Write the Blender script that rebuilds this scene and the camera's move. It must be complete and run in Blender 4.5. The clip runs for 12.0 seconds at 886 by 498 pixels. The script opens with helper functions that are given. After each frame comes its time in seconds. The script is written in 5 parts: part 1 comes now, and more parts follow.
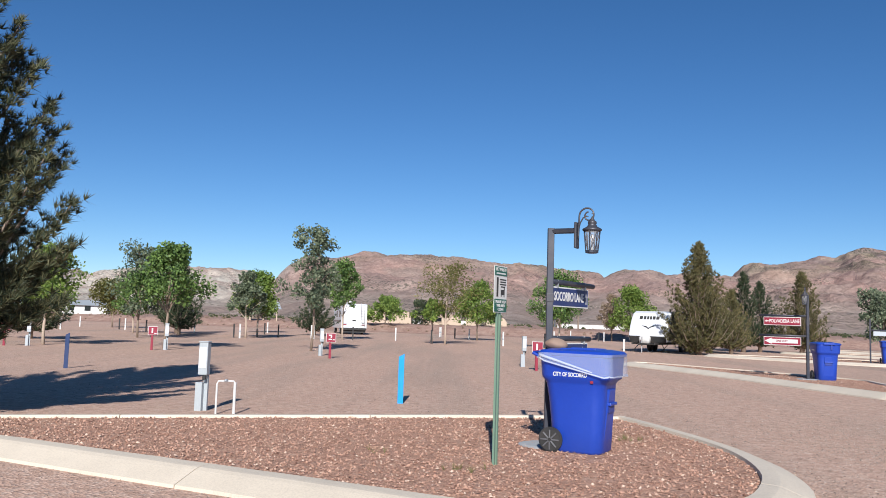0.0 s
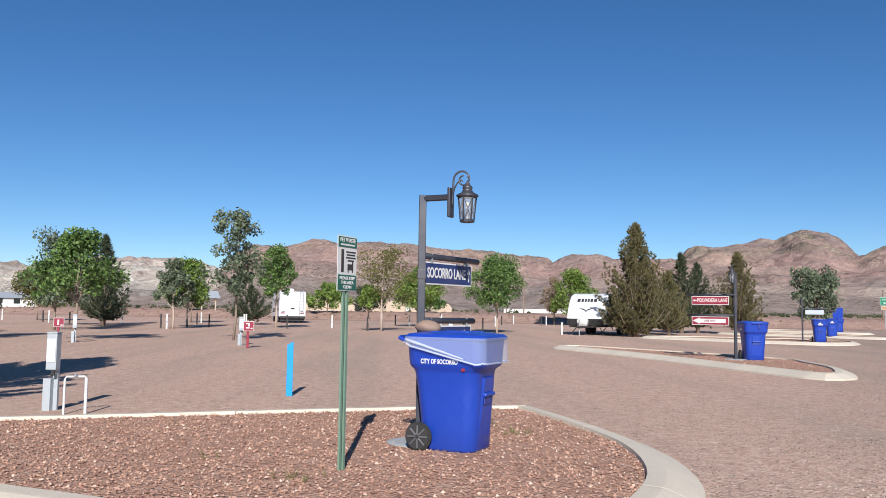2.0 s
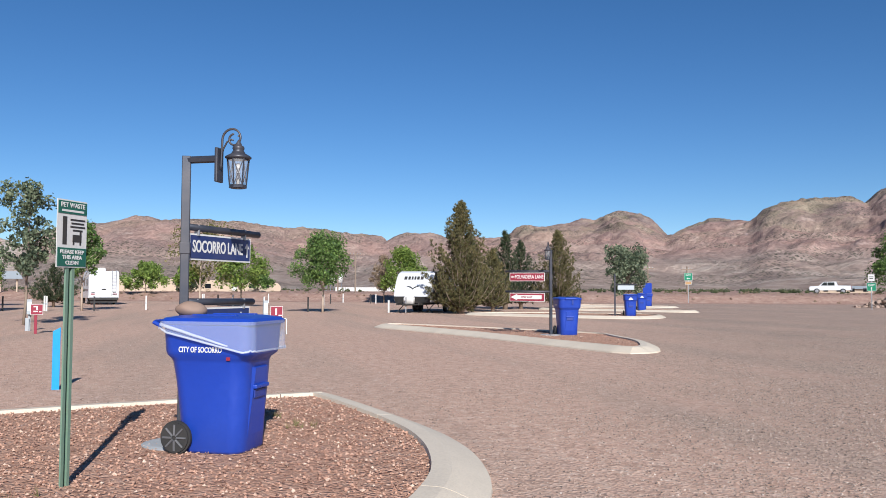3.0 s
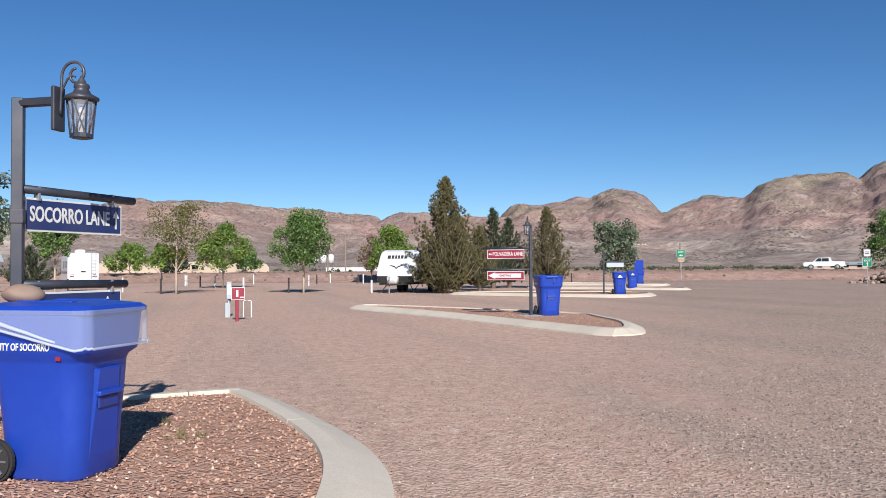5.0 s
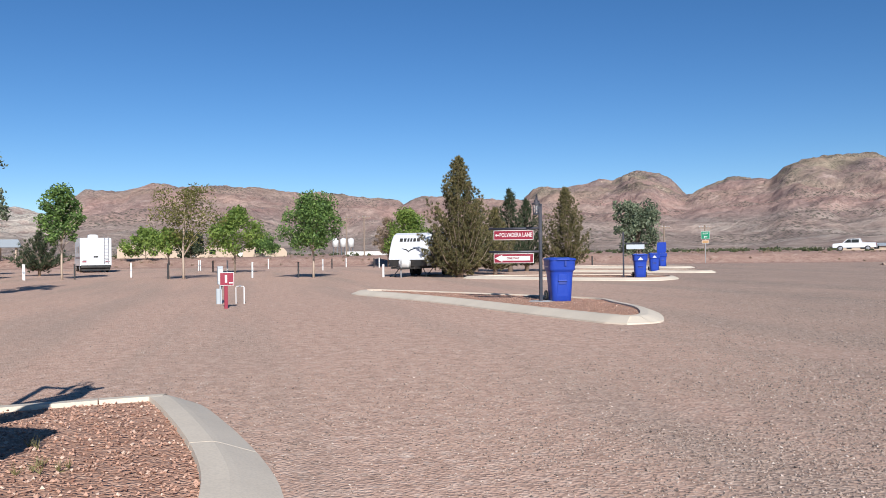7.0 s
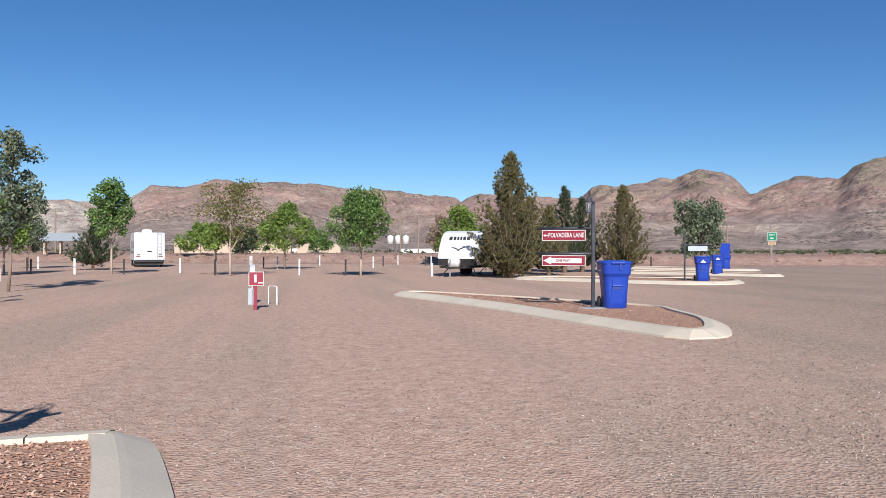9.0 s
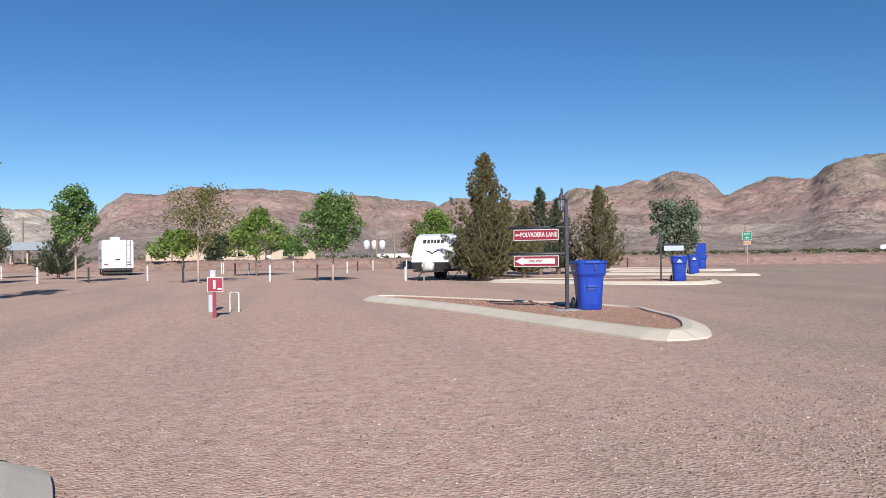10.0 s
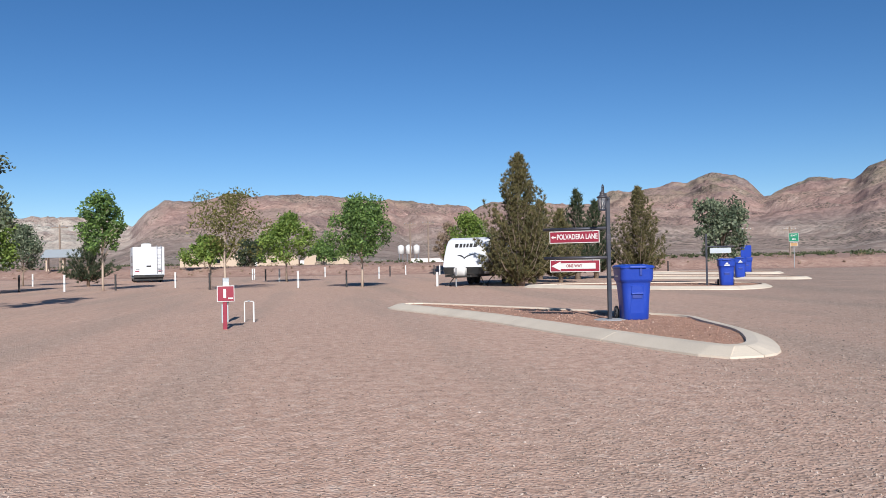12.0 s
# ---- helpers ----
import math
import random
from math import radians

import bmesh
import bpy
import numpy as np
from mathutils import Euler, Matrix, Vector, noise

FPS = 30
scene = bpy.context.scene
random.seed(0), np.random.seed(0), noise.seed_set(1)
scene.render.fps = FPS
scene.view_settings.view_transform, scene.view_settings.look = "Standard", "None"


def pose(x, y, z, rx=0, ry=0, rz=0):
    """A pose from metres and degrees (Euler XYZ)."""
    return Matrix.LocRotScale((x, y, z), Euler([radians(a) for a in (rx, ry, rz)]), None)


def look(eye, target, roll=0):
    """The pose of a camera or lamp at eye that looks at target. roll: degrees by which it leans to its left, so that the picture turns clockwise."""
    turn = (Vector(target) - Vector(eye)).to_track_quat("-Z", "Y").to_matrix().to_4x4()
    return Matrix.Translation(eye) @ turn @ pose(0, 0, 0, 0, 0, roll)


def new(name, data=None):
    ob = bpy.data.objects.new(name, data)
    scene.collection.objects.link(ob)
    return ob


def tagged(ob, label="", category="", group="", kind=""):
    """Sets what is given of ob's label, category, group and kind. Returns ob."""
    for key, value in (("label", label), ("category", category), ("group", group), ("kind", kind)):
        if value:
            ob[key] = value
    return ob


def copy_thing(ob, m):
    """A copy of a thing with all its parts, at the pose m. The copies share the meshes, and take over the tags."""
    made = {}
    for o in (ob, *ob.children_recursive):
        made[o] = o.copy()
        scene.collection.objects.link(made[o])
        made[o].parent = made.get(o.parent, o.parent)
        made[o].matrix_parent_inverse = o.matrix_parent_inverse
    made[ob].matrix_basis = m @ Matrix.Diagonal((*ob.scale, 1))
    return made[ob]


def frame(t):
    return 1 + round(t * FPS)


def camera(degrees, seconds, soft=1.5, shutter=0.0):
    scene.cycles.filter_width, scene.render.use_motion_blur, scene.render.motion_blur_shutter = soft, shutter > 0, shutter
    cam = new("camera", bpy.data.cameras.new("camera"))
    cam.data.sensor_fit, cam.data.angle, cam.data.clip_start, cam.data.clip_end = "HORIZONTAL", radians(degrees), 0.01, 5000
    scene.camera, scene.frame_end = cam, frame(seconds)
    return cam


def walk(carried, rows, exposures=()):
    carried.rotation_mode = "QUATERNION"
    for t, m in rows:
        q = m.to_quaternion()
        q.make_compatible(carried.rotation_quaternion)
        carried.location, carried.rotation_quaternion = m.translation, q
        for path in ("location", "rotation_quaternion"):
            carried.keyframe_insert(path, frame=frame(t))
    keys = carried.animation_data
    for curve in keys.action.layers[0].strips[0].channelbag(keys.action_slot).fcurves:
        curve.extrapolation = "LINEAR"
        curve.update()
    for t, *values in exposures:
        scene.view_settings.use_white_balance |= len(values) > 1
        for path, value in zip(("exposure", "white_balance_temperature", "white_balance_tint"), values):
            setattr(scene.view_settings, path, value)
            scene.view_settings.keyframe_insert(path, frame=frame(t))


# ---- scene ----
cam = camera(57.5, 12.0, 0.7)
PATH = [
    (0, (-0.842, -0.897, 1.475), (-0.860, 1.095, 1.654), 1.8),
    (0.5, (-0.572, -0.660, 1.470), (-0.519, 1.333, 1.624), 1.5),
    (1, (-0.370, -0.359, 1.486), (-0.337, 1.636, 1.621), 0.6),
    (1.5, (-0.106, 0.022, 1.476), (-0.024, 2.016, 1.617), 0.4),
    (2, (0.107, 0.291, 1.438), (0.213, 2.283, 1.587), 0.8),
    (2.5, (0.416, 0.776, 1.423), (0.790, 2.736, 1.553), 0.1),
    (3, (0.711, 1.113, 1.443), (1.221, 3.045, 1.542), 0.2),
    (3.2, (0.781, 1.246, 1.442), (1.282, 3.181, 1.518), 0.2),
    (4.8, (1.559, 2.247, 1.442), (2.076, 4.178, 1.481), -0.2),
    (5, (1.691, 2.427, 1.420), (2.214, 4.357, 1.468), -0.3),
    (5.5, (1.960, 2.722, 1.413), (2.519, 4.642, 1.465), -0.1),
    (5.8, (2.159, 3.035, 1.411), (2.861, 4.908, 1.454), 0.3),
    (6, (2.292, 3.244, 1.410), (3.150, 5.050, 1.446), 0.5),
    (6.3, (2.360, 3.302, 1.402), (3.285, 5.075, 1.430), 0.4),
    (6.5, (2.406, 3.340, 1.396), (3.303, 5.128, 1.419), 0.3),
    (6.7, (2.485, 3.536, 1.392), (3.128, 5.429, 1.409), -0.1),
    (7, (2.604, 3.829, 1.386), (3.072, 5.773, 1.394), -0.6),
    (7.5, (2.883, 4.136, 1.407), (3.356, 6.079, 1.420), -0.2),
    (9.3, (3.390, 5.527, 1.455), (3.710, 7.501, 1.457), 0.1),
    (9.5, (3.490, 5.683, 1.415), (3.870, 7.647, 1.423), -0.0),
    (10, (3.626, 6.009, 1.384), (4.011, 7.971, 1.398), -0.7),
    (10.5, (3.710, 6.480, 1.393), (4.051, 8.451, 1.405), -0.5),
    (11, (3.816, 6.895, 1.396), (4.044, 8.882, 1.396), -1.4),
    (11.5, (3.865, 7.234, 1.391), (3.810, 9.233, 1.398), -1.3),
    (12, (4.068, 7.559, 1.396), (4.367, 9.537, 1.422), -1.1),
]
walk(cam, [(t, look(eye, target, roll)) for t, eye, target, roll in PATH],
     [(0.0, 0.46, 5900.0, 10.0), (5.0, 0.46, 5900.0, 10.0), (9.5, 0.45, 5900.0, 10.0), (12.0, 0.38, 5900.0, 10.0)])

# ---- sky, sun ----
SUN_ELEV = radians(29.0)
world = bpy.data.worlds.new("sky")
scene.world = world
world.use_nodes = True
wn = world.node_tree
sky = wn.nodes.new("ShaderNodeTexSky")
sky.sky_type = "NISHITA"
sky.sun_disc = False
sky.sun_elevation = SUN_ELEV
sky.sun_rotation = radians(180.0)
sky.altitude = 2600.0
sky.air_density = 1.0
sky.dust_density = 0.0
sky.ozone_density = 2.6
deep = wn.nodes.new("ShaderNodeHueSaturation")
deep.inputs["Saturation"].default_value = 1.2
deep.inputs["Hue"].default_value = 0.501
wn.links.new(sky.outputs[0], deep.inputs["Color"])
wn.links.new(deep.outputs[0], wn.nodes["Background"].inputs[0])
wn.nodes["Background"].inputs[1].default_value = 0.067
sun = new("sun", bpy.data.lights.new("sun", "SUN"))
sun.data.energy = 5.0
sun.data.angle = radians(0.5)
sun.data.color = (1.0, 0.93, 0.84)
sun.matrix_world = look((-1.0, -30.0, 30.0 * math.tan(SUN_ELEV)), (0, 0, 0))


# ---- materials ----
def mat(name, rough=0.6, metal=0.0):
    m = bpy.data.materials.new(name)
    m.use_nodes = True
    b = m.node_tree.nodes["Principled BSDF"]
    b.inputs["Roughness"].default_value = rough
    b.inputs["Metallic"].default_value = metal
    return m, m.node_tree, b


def node(nt, kind, **sets):
    n = nt.nodes.new(kind)
    for key, value in sets.items():
        n.inputs[key.replace("_", " ")].default_value = value
    return n


def ramp(nt, fac, stops):
    r = nt.nodes.new("ShaderNodeValToRGB")
    els = r.color_ramp.elements
    while len(els) < len(stops):
        els.new(0.5)
    for e, (p, c) in zip(els, stops):
        e.position, e.color = p, (*c, 1)
    nt.links.new(fac, r.inputs[0])
    return r.outputs[0]


def mix(nt, fac, a, b, kind="MIX"):
    n = nt.nodes.new("ShaderNodeMix")
    n.data_type, n.blend_type = "RGBA", kind
    for sock, v in ((n.inputs["Factor"], fac), (n.inputs["A"], a), (n.inputs["B"], b)):
        if isinstance(v, (int, float)):
            sock.default_value = v
        elif isinstance(v, tuple):
            sock.default_value = (*v, 1)
        else:
            nt.links.new(v, sock)
    return n.outputs["Result"]


def noise_tex(nt, scale, detail=4.0, rough=0.55, where="Object"):
    c = nt.nodes.new("ShaderNodeTexCoord")
    n = node(nt, "ShaderNodeTexNoise", Scale=scale, Detail=detail, Roughness=rough)
    nt.links.new(c.outputs[where], n.inputs["Vector"])
    return n.outputs["Fac"]


def bump(nt, b, height, strength=0.3, dist=0.01):
    n = node(nt, "ShaderNodeBump", Strength=strength, Distance=dist)
    nt.links.new(height, n.inputs["Height"])
    nt.links.new(n.outputs[0], b.inputs["Normal"])


def painted(name, col, rough=0.5, metal=0.0, wear=0.12, scale=6.0, dirt=(0.35, 0.27, 0.21), rand=0.0):
    """A paint, plastic or metal with faint dust and grain."""
    m, nt, b = mat(name, rough, metal)
    big = noise_tex(nt, scale * 0.35, 3.0)
    fine = noise_tex(nt, scale * 9, 3.0)
    dust = ramp(nt, big, [(0.42, (0, 0, 0)), (0.75, (wear, wear, wear))])
    base = mix(nt, dust, col, dirt)
    base = mix(nt, 0.12, base, ramp(nt, fine, [(0.3, tuple(c * 0.6 for c in col)), (0.7, tuple(min(1, c * 1.25) for c in col))]))
    if rand:
        o = nt.nodes.new("ShaderNodeObjectInfo")
        base = mix(nt, rand, base, ramp(nt, o.outputs["Random"], [(0, tuple(c * 0.6 for c in col)), (1, tuple(min(1, c * 1.3) for c in col))]))
    nt.links.new(base, b.inputs["Base Color"])
    rr = ramp(nt, fine, [(0.2, (rough * 0.8,) * 3), (0.8, (min(1, rough * 1.2),) * 3)])
    nt.links.new(rr, b.inputs["Roughness"])
    bump(nt, b, fine, 0.06, 0.004)
    return m


def gravel(name, dark, mid, light, cell, patch, track=None, strength=0.6):
    """Loose stones: cells of several colours, larger patches of fines, and relief."""
    m, nt, b = mat(name, 0.9)
    b.inputs["Specular IOR Level"].default_value = 0.15
    c = nt.nodes.new("ShaderNodeTexCoord")
    v = node(nt, "ShaderNodeTexVoronoi", Scale=cell)
    nt.links.new(c.outputs["Object"], v.inputs["Vector"])
    v2 = node(nt, "ShaderNodeTexVoronoi", Scale=cell * 0.37)
    nt.links.new(c.outputs["Object"], v2.inputs["Vector"])
    sep = nt.nodes.new("ShaderNodeSeparateColor")
    nt.links.new(v.outputs["Color"], sep.inputs[0])
    sep2 = nt.nodes.new("ShaderNodeSeparateColor")
    nt.links.new(v2.outputs["Color"], sep2.inputs[0])
    col = ramp(nt, sep.outputs[0], [(0.0, dark), (0.35, mid), (0.8, mid), (1.0, light)])
    col2 = ramp(nt, sep2.outputs[0], [(0.0, dark), (0.3, mid), (0.85, mid), (1.0, light)])
    col = mix(nt, 0.35, col, col2)
    fines = noise_tex(nt, patch, 6.0, 0.6)
    wide = noise_tex(nt, patch * 0.12, 4.0, 0.5)
    col = mix(nt, ramp(nt, fines, [(0.4, (0, 0, 0)), (0.65, (0.5, 0.5, 0.5))]), col, mid)
    col = mix(nt, ramp(nt, wide, [(0.35, (0.3, 0.3, 0.3)), (0.65, (0, 0, 0))]), col, tuple(x * 0.72 for x in mid))
    speck = noise_tex(nt, cell * 0.16, 9.0, 0.78)
    col = mix(nt, 0.34, col, ramp(nt, speck, [(0.36, tuple(x * 0.42 for x in mid)), (0.5, mid), (0.66, light)]))
    if track:
        # long wheel-worn bands of coarser, greyer stone
        mp = nt.nodes.new("ShaderNodeMapping")
        mp.inputs["Rotation"].default_value = (0, 0, radians(35))
        mp.inputs["Scale"].default_value = (0.42, 0.035, 1)
        nt.links.new(c.outputs["Object"], mp.inputs[0])
        n = node(nt, "ShaderNodeTexNoise", Scale=1.0, Detail=5.0, Roughness=0.6)
        nt.links.new(mp.outputs[0], n.inputs["Vector"])
        f = ramp(nt, n.outputs["Fac"], [(0.47, (0, 0, 0)), (0.66, (0.6, 0.6, 0.6))])
        grey = ramp(nt, sep.outputs[1], [(0.0, tuple(x * 0.45 for x in track)), (0.5, track), (1.0, tuple(min(1, x * 1.5) for x in track))])
        col = mix(nt, f, col, grey)
    if track:
        # coarse grey stone on the eastern half of the drive
        xyz = nt.nodes.new("ShaderNodeSeparateXYZ")
        nt.links.new(c.outputs["Object"], xyz.inputs[0])
        side = nt.nodes.new("ShaderNodeMath")
        side.operation = "MULTIPLY_ADD"
        side.inputs[1].default_value = -0.42
        nt.links.new(xyz.outputs["Y"], side.inputs[0])
        nt.links.new(xyz.outputs["X"], side.inputs[2])
        zone = nt.nodes.new("ShaderNodeMapRange")
        zone.inputs[1].default_value, zone.inputs[2].default_value = 0.5, 8.0
        nt.links.new(side.outputs[0], zone.inputs[0])
        uneven = ramp(nt, noise_tex(nt, 0.5, 5.0, 0.6), [(0.3, (0.35, 0.35, 0.35)), (0.6, (0.65, 0.65, 0.65))])
        coarse = ramp(nt, sep.outputs[1], [(0.0, (0.09, 0.07, 0.058)), (0.4, (0.25, 0.195, 0.155)), (0.8, (0.31, 0.24, 0.19)), (1.0, (0.52, 0.43, 0.35))])
        col = mix(nt, mix(nt, 1.0, zone.outputs[0], uneven, "MULTIPLY"), col, coarse)
    nt.links.new(col, b.inputs["Base Color"])
    h = nt.nodes.new("ShaderNodeMath")
    h.operation = "MULTIPLY_ADD"
    h.inputs[1].default_value = 0.25
    nt.links.new(fines, h.inputs[0])
    nt.links.new(v.outputs["Distance"], h.inputs[2])
    bump(nt, b, h.outputs[0], strength, 0.02)
    return m


def leafy(name, dark, light, back=0.25):
    """Leaves: each clump has its own green, and some light comes through."""
    m, nt, b = mat(name, 0.55)
    g = nt.nodes.new("ShaderNodeNewGeometry")
    col = ramp(nt, g.outputs["Random Per Island"], [(0.0, dark), (0.55, tuple((p + q) / 2 for p, q in zip(dark, light))), (1.0, light)])
    wide = noise_tex(nt, 0.9, 2.0)
    col = mix(nt, ramp(nt, wide, [(0.35, (0.45, 0.45, 0.45)), (0.65, (0, 0, 0))]), col, tuple(c * 0.7 for c in dark))
    nt.links.new(col, b.inputs["Base Color"])
    b.inputs["Specular IOR Level"].default_value = 0.3
    t = nt.nodes.new("ShaderNodeBsdfTranslucent")
    nt.links.new(col, t.inputs[0])
    ms = nt.nodes.new("ShaderNodeMixShader")
    ms.inputs[0].default_value = back
    out = nt.nodes["Material Output"]
    nt.links.new(b.outputs[0], ms.inputs[1])
    nt.links.new(t.outputs[0], ms.inputs[2])
    nt.links.new(ms.outputs[0], out.inputs["Surface"])
    return m


def concrete(name, col):
    m, nt, b = mat(name, 0.85)
    big = noise_tex(nt, 0.9, 5.0, 0.6)
    fine = noise_tex(nt, 60.0, 3.0)
    base = ramp(nt, big, [(0.25, tuple(c * 0.8 for c in col)), (0.55, col), (0.8, tuple(min(1, c * 1.1) for c in col))])
    base = mix(nt, 0.25, base, ramp(nt, fine, [(0.3, tuple(c * 0.55 for c in col)), (0.6, tuple(min(1, c * 1.15) for c in col))]))
    o = nt.nodes.new("ShaderNodeObjectInfo")
    base = mix(nt, 0.12, base, ramp(nt, o.outputs["Random"], [(0, tuple(c * 0.6 for c in col)), (1, tuple(min(1, c * 1.2) for c in col))]))
    nt.links.new(base, b.inputs["Base Color"])
    bump(nt, b, fine, 0.25, 0.004)
    return m


def rocky(name):
    """Desert mountain: red and mauve rock, tan scree, olive grass on the tops, dark brush dots."""
    m, nt, b = mat(name, 0.95)
    b.inputs["Specular IOR Level"].default_value = 0.05
    c = nt.nodes.new("ShaderNodeTexCoord")

    def tex(scale, detail, rough, stretch=None):
        n = node(nt, "ShaderNodeTexNoise", Scale=scale, Detail=detail, Roughness=rough)
        if stretch:
            mp = nt.nodes.new("ShaderNodeMapping")
            mp.inputs["Scale"].default_value = stretch
            nt.links.new(c.outputs["Object"], mp.inputs[0])
            nt.links.new(mp.outputs[0], n.inputs["Vector"])
        else:
            nt.links.new(c.outputs["Object"], n.inputs["Vector"])
        return n.outputs["Fac"]

    def level(low, high, sock):
        r = nt.nodes.new("ShaderNodeMapRange")
        r.inputs[1].default_value, r.inputs[2].default_value = low, high
        nt.links.new(sock, r.inputs[0])
        return r.outputs[0]

    xyz = nt.nodes.new("ShaderNodeSeparateXYZ")
    nt.links.new(c.outputs["Object"], xyz.inputs[0])
    wide = tex(0.0030, 5.0, 0.55)
    mid = tex(0.016, 9.0, 0.72)
    small = tex(0.085, 6.0, 0.75)
    beds = tex(1.0, 5.0, 0.6, (0.0025, 0.0025, 0.045))
    # rock that changes from mauve grey through brick red to tan
    col = ramp(nt, wide, [(0.34, (0.336, 0.263, 0.240)), (0.44, (0.411, 0.263, 0.227)), (0.51, (0.537, 0.283, 0.227)), (0.58, (0.426, 0.311, 0.247)), (0.68, (0.583, 0.436, 0.345))])
    col = mix(nt, 0.42, col, ramp(nt, mid, [(0.34, (0.179, 0.127, 0.121)), (0.46, (0.365, 0.246, 0.213)), (0.56, (0.494, 0.339, 0.282)), (0.68, (0.737, 0.581, 0.481))]))
    col = mix(nt, 0.30, col, ramp(nt, beds, [(0.36, (0.254, 0.173, 0.162)), (0.5, (0.448, 0.297, 0.247)), (0.64, (0.642, 0.456, 0.365))]))
    col = mix(nt, 0.30, col, ramp(nt, small, [(0.36, (0.126, 0.104, 0.089)), (0.5, (0.426, 0.297, 0.247)), (0.66, (0.737, 0.574, 0.474))]))
    # pale outwash fans at the foot
    fan = mix(nt, 1.0, level(85.0, 25.0, xyz.outputs["Z"]), ramp(nt, wide, [(0.40, (0.85, 0.85, 0.85)), (0.62, (0.5, 0.5, 0.5))]), "MULTIPLY")
    col = mix(nt, fan, col, ramp(nt, mid, [(0.38, (0.300, 0.245, 0.205)), (0.50, (0.420, 0.345, 0.285)), (0.62, (0.560, 0.480, 0.400))]))
    # dark mauve cap rock
    cap = mix(nt, 1.0, level(120.0, 240.0, xyz.outputs["Z"]), ramp(nt, tex(0.010, 6.0, 0.65), [(0.44, (0.1, 0.1, 0.1)), (0.56, (0.85, 0.85, 0.85))]), "MULTIPLY")
    col = mix(nt, cap, col, ramp(nt, mid, [(0.36, (0.105, 0.085, 0.082)), (0.62, (0.300, 0.240, 0.215))]))
    # olive grass on the tops
    grass = mix(nt, 1.0, level(105.0, 190.0, xyz.outputs["Z"]), ramp(nt, tex(0.0065, 5.0, 0.6), [(0.44, (0, 0, 0)), (0.60, (0.5, 0.5, 0.5))]), "MULTIPLY")
    col = mix(nt, grass, col, ramp(nt, mid, [(0.38, (0.254, 0.221, 0.131)), (0.62, (0.501, 0.428, 0.275))]))
    # pale clay badlands low on the western hills
    clay = mix(nt, 1.0, level(-330.0, -520.0, xyz.outputs["X"]), level(185.0, 125.0, xyz.outputs["Z"]), "MULTIPLY")
    clay = mix(nt, 1.0, clay, ramp(nt, mid, [(0.38, (0.2, 0.2, 0.2)), (0.55, (0.95, 0.95, 0.95))]), "MULTIPLY")
    col = mix(nt, clay, col, (0.737, 0.664, 0.551))
    # pale scree streaks
    streak = tex(1.0, 6.0, 0.65, (0.012, 0.004, 0.02))
    col = mix(nt, ramp(nt, streak, [(0.60, (0, 0, 0)), (0.68, (0.45, 0.45, 0.45))]), col, (0.737, 0.581, 0.481))
    g = nt.nodes.new("ShaderNodeNewGeometry")
    s = nt.nodes.new("ShaderNodeSeparateXYZ")
    nt.links.new(g.outputs["True Normal"], s.inputs[0])
    # steep faces are bare dark rock
    steep = ramp(nt, s.outputs["Z"], [(0.55, (0.8, 0.8, 0.8)), (0.80, (0, 0, 0))])
    col = mix(nt, steep, col, ramp(nt, mid, [(0.35, (0.126, 0.090, 0.090)), (0.65, (0.351, 0.228, 0.203))]))
    for scale, lo in ((0.13, 0.19), (0.07, 0.14)):
        v = node(nt, "ShaderNodeTexVoronoi", Scale=scale)
        v.voronoi_dimensions = "2D"
        nt.links.new(c.outputs["Object"], v.inputs["Vector"])
        dots = ramp(nt, v.outputs["Distance"], [(lo, (0.75, 0.75, 0.75)), (lo + 0.10, (0, 0, 0))])
        where = ramp(nt, tex(0.005, 4.0, 0.6), [(0.46, (0.04, 0.04, 0.04)), (0.60, (0.9, 0.9, 0.9))])
        col = mix(nt, mix(nt, 1.0, dots, where, "MULTIPLY"), col, (0.104, 0.102, 0.072))
    nt.links.new(col, b.inputs["Base Color"])
    bump(nt, b, mid, 1.0, 26.0)
    return m


M_GROUND = gravel("pink_gravel", (0.13, 0.092, 0.067), (0.545, 0.355, 0.262), (0.76, 0.62, 0.50), 34.0, 1.3, (0.35, 0.27, 0.21), 0.55)
M_RED = gravel("red_lava_gravel", (0.22, 0.115, 0.08), (0.46, 0.265, 0.18), (0.62, 0.45, 0.34), 36.0, 2.2, None, 0.9)
M_CONC = concrete("pale_concrete", (0.61, 0.525, 0.41))
M_SLAB = concrete("grey_concrete", (0.36, 0.37, 0.37))
M_DTAN = painted("brown_field_stone", (0.25, 0.165, 0.12), 0.9, 0.0, 0.3, 8.0)
M_MOUNT = rocky("desert_rock")
M_BERM = gravel("red_dirt", (0.16, 0.10, 0.075), (0.34, 0.215, 0.165), (0.52, 0.40, 0.32), 6.0, 0.5, None, 0.8)
M_ASPH = concrete("asphalt", (0.055, 0.052, 0.05))
M_BLUE = painted("blue_plastic", (0.012, 0.045, 0.33), 0.4, 0.0, 0.16, 3.0, (0.07, 0.13, 0.40))
# darker bin blue: latch strap, and painted shade in the grab pocket
M_BLUED = painted("strap_and_hollow_shade_blue", (0.008, 0.03, 0.22), 0.45)
M_BLACK = painted("black_rubber", (0.018, 0.018, 0.018), 0.7)
M_IRON = painted("dark_painted_iron", (0.035, 0.04, 0.055), 0.45, 0.3, 0.2)
M_GREENP = painted("pale_green_steel", (0.17, 0.27, 0.19), 0.5, 0.2, 0.25)
M_WHITE = painted("white_paint", (0.62, 0.61, 0.575), 0.45, 0.0, 0.2)
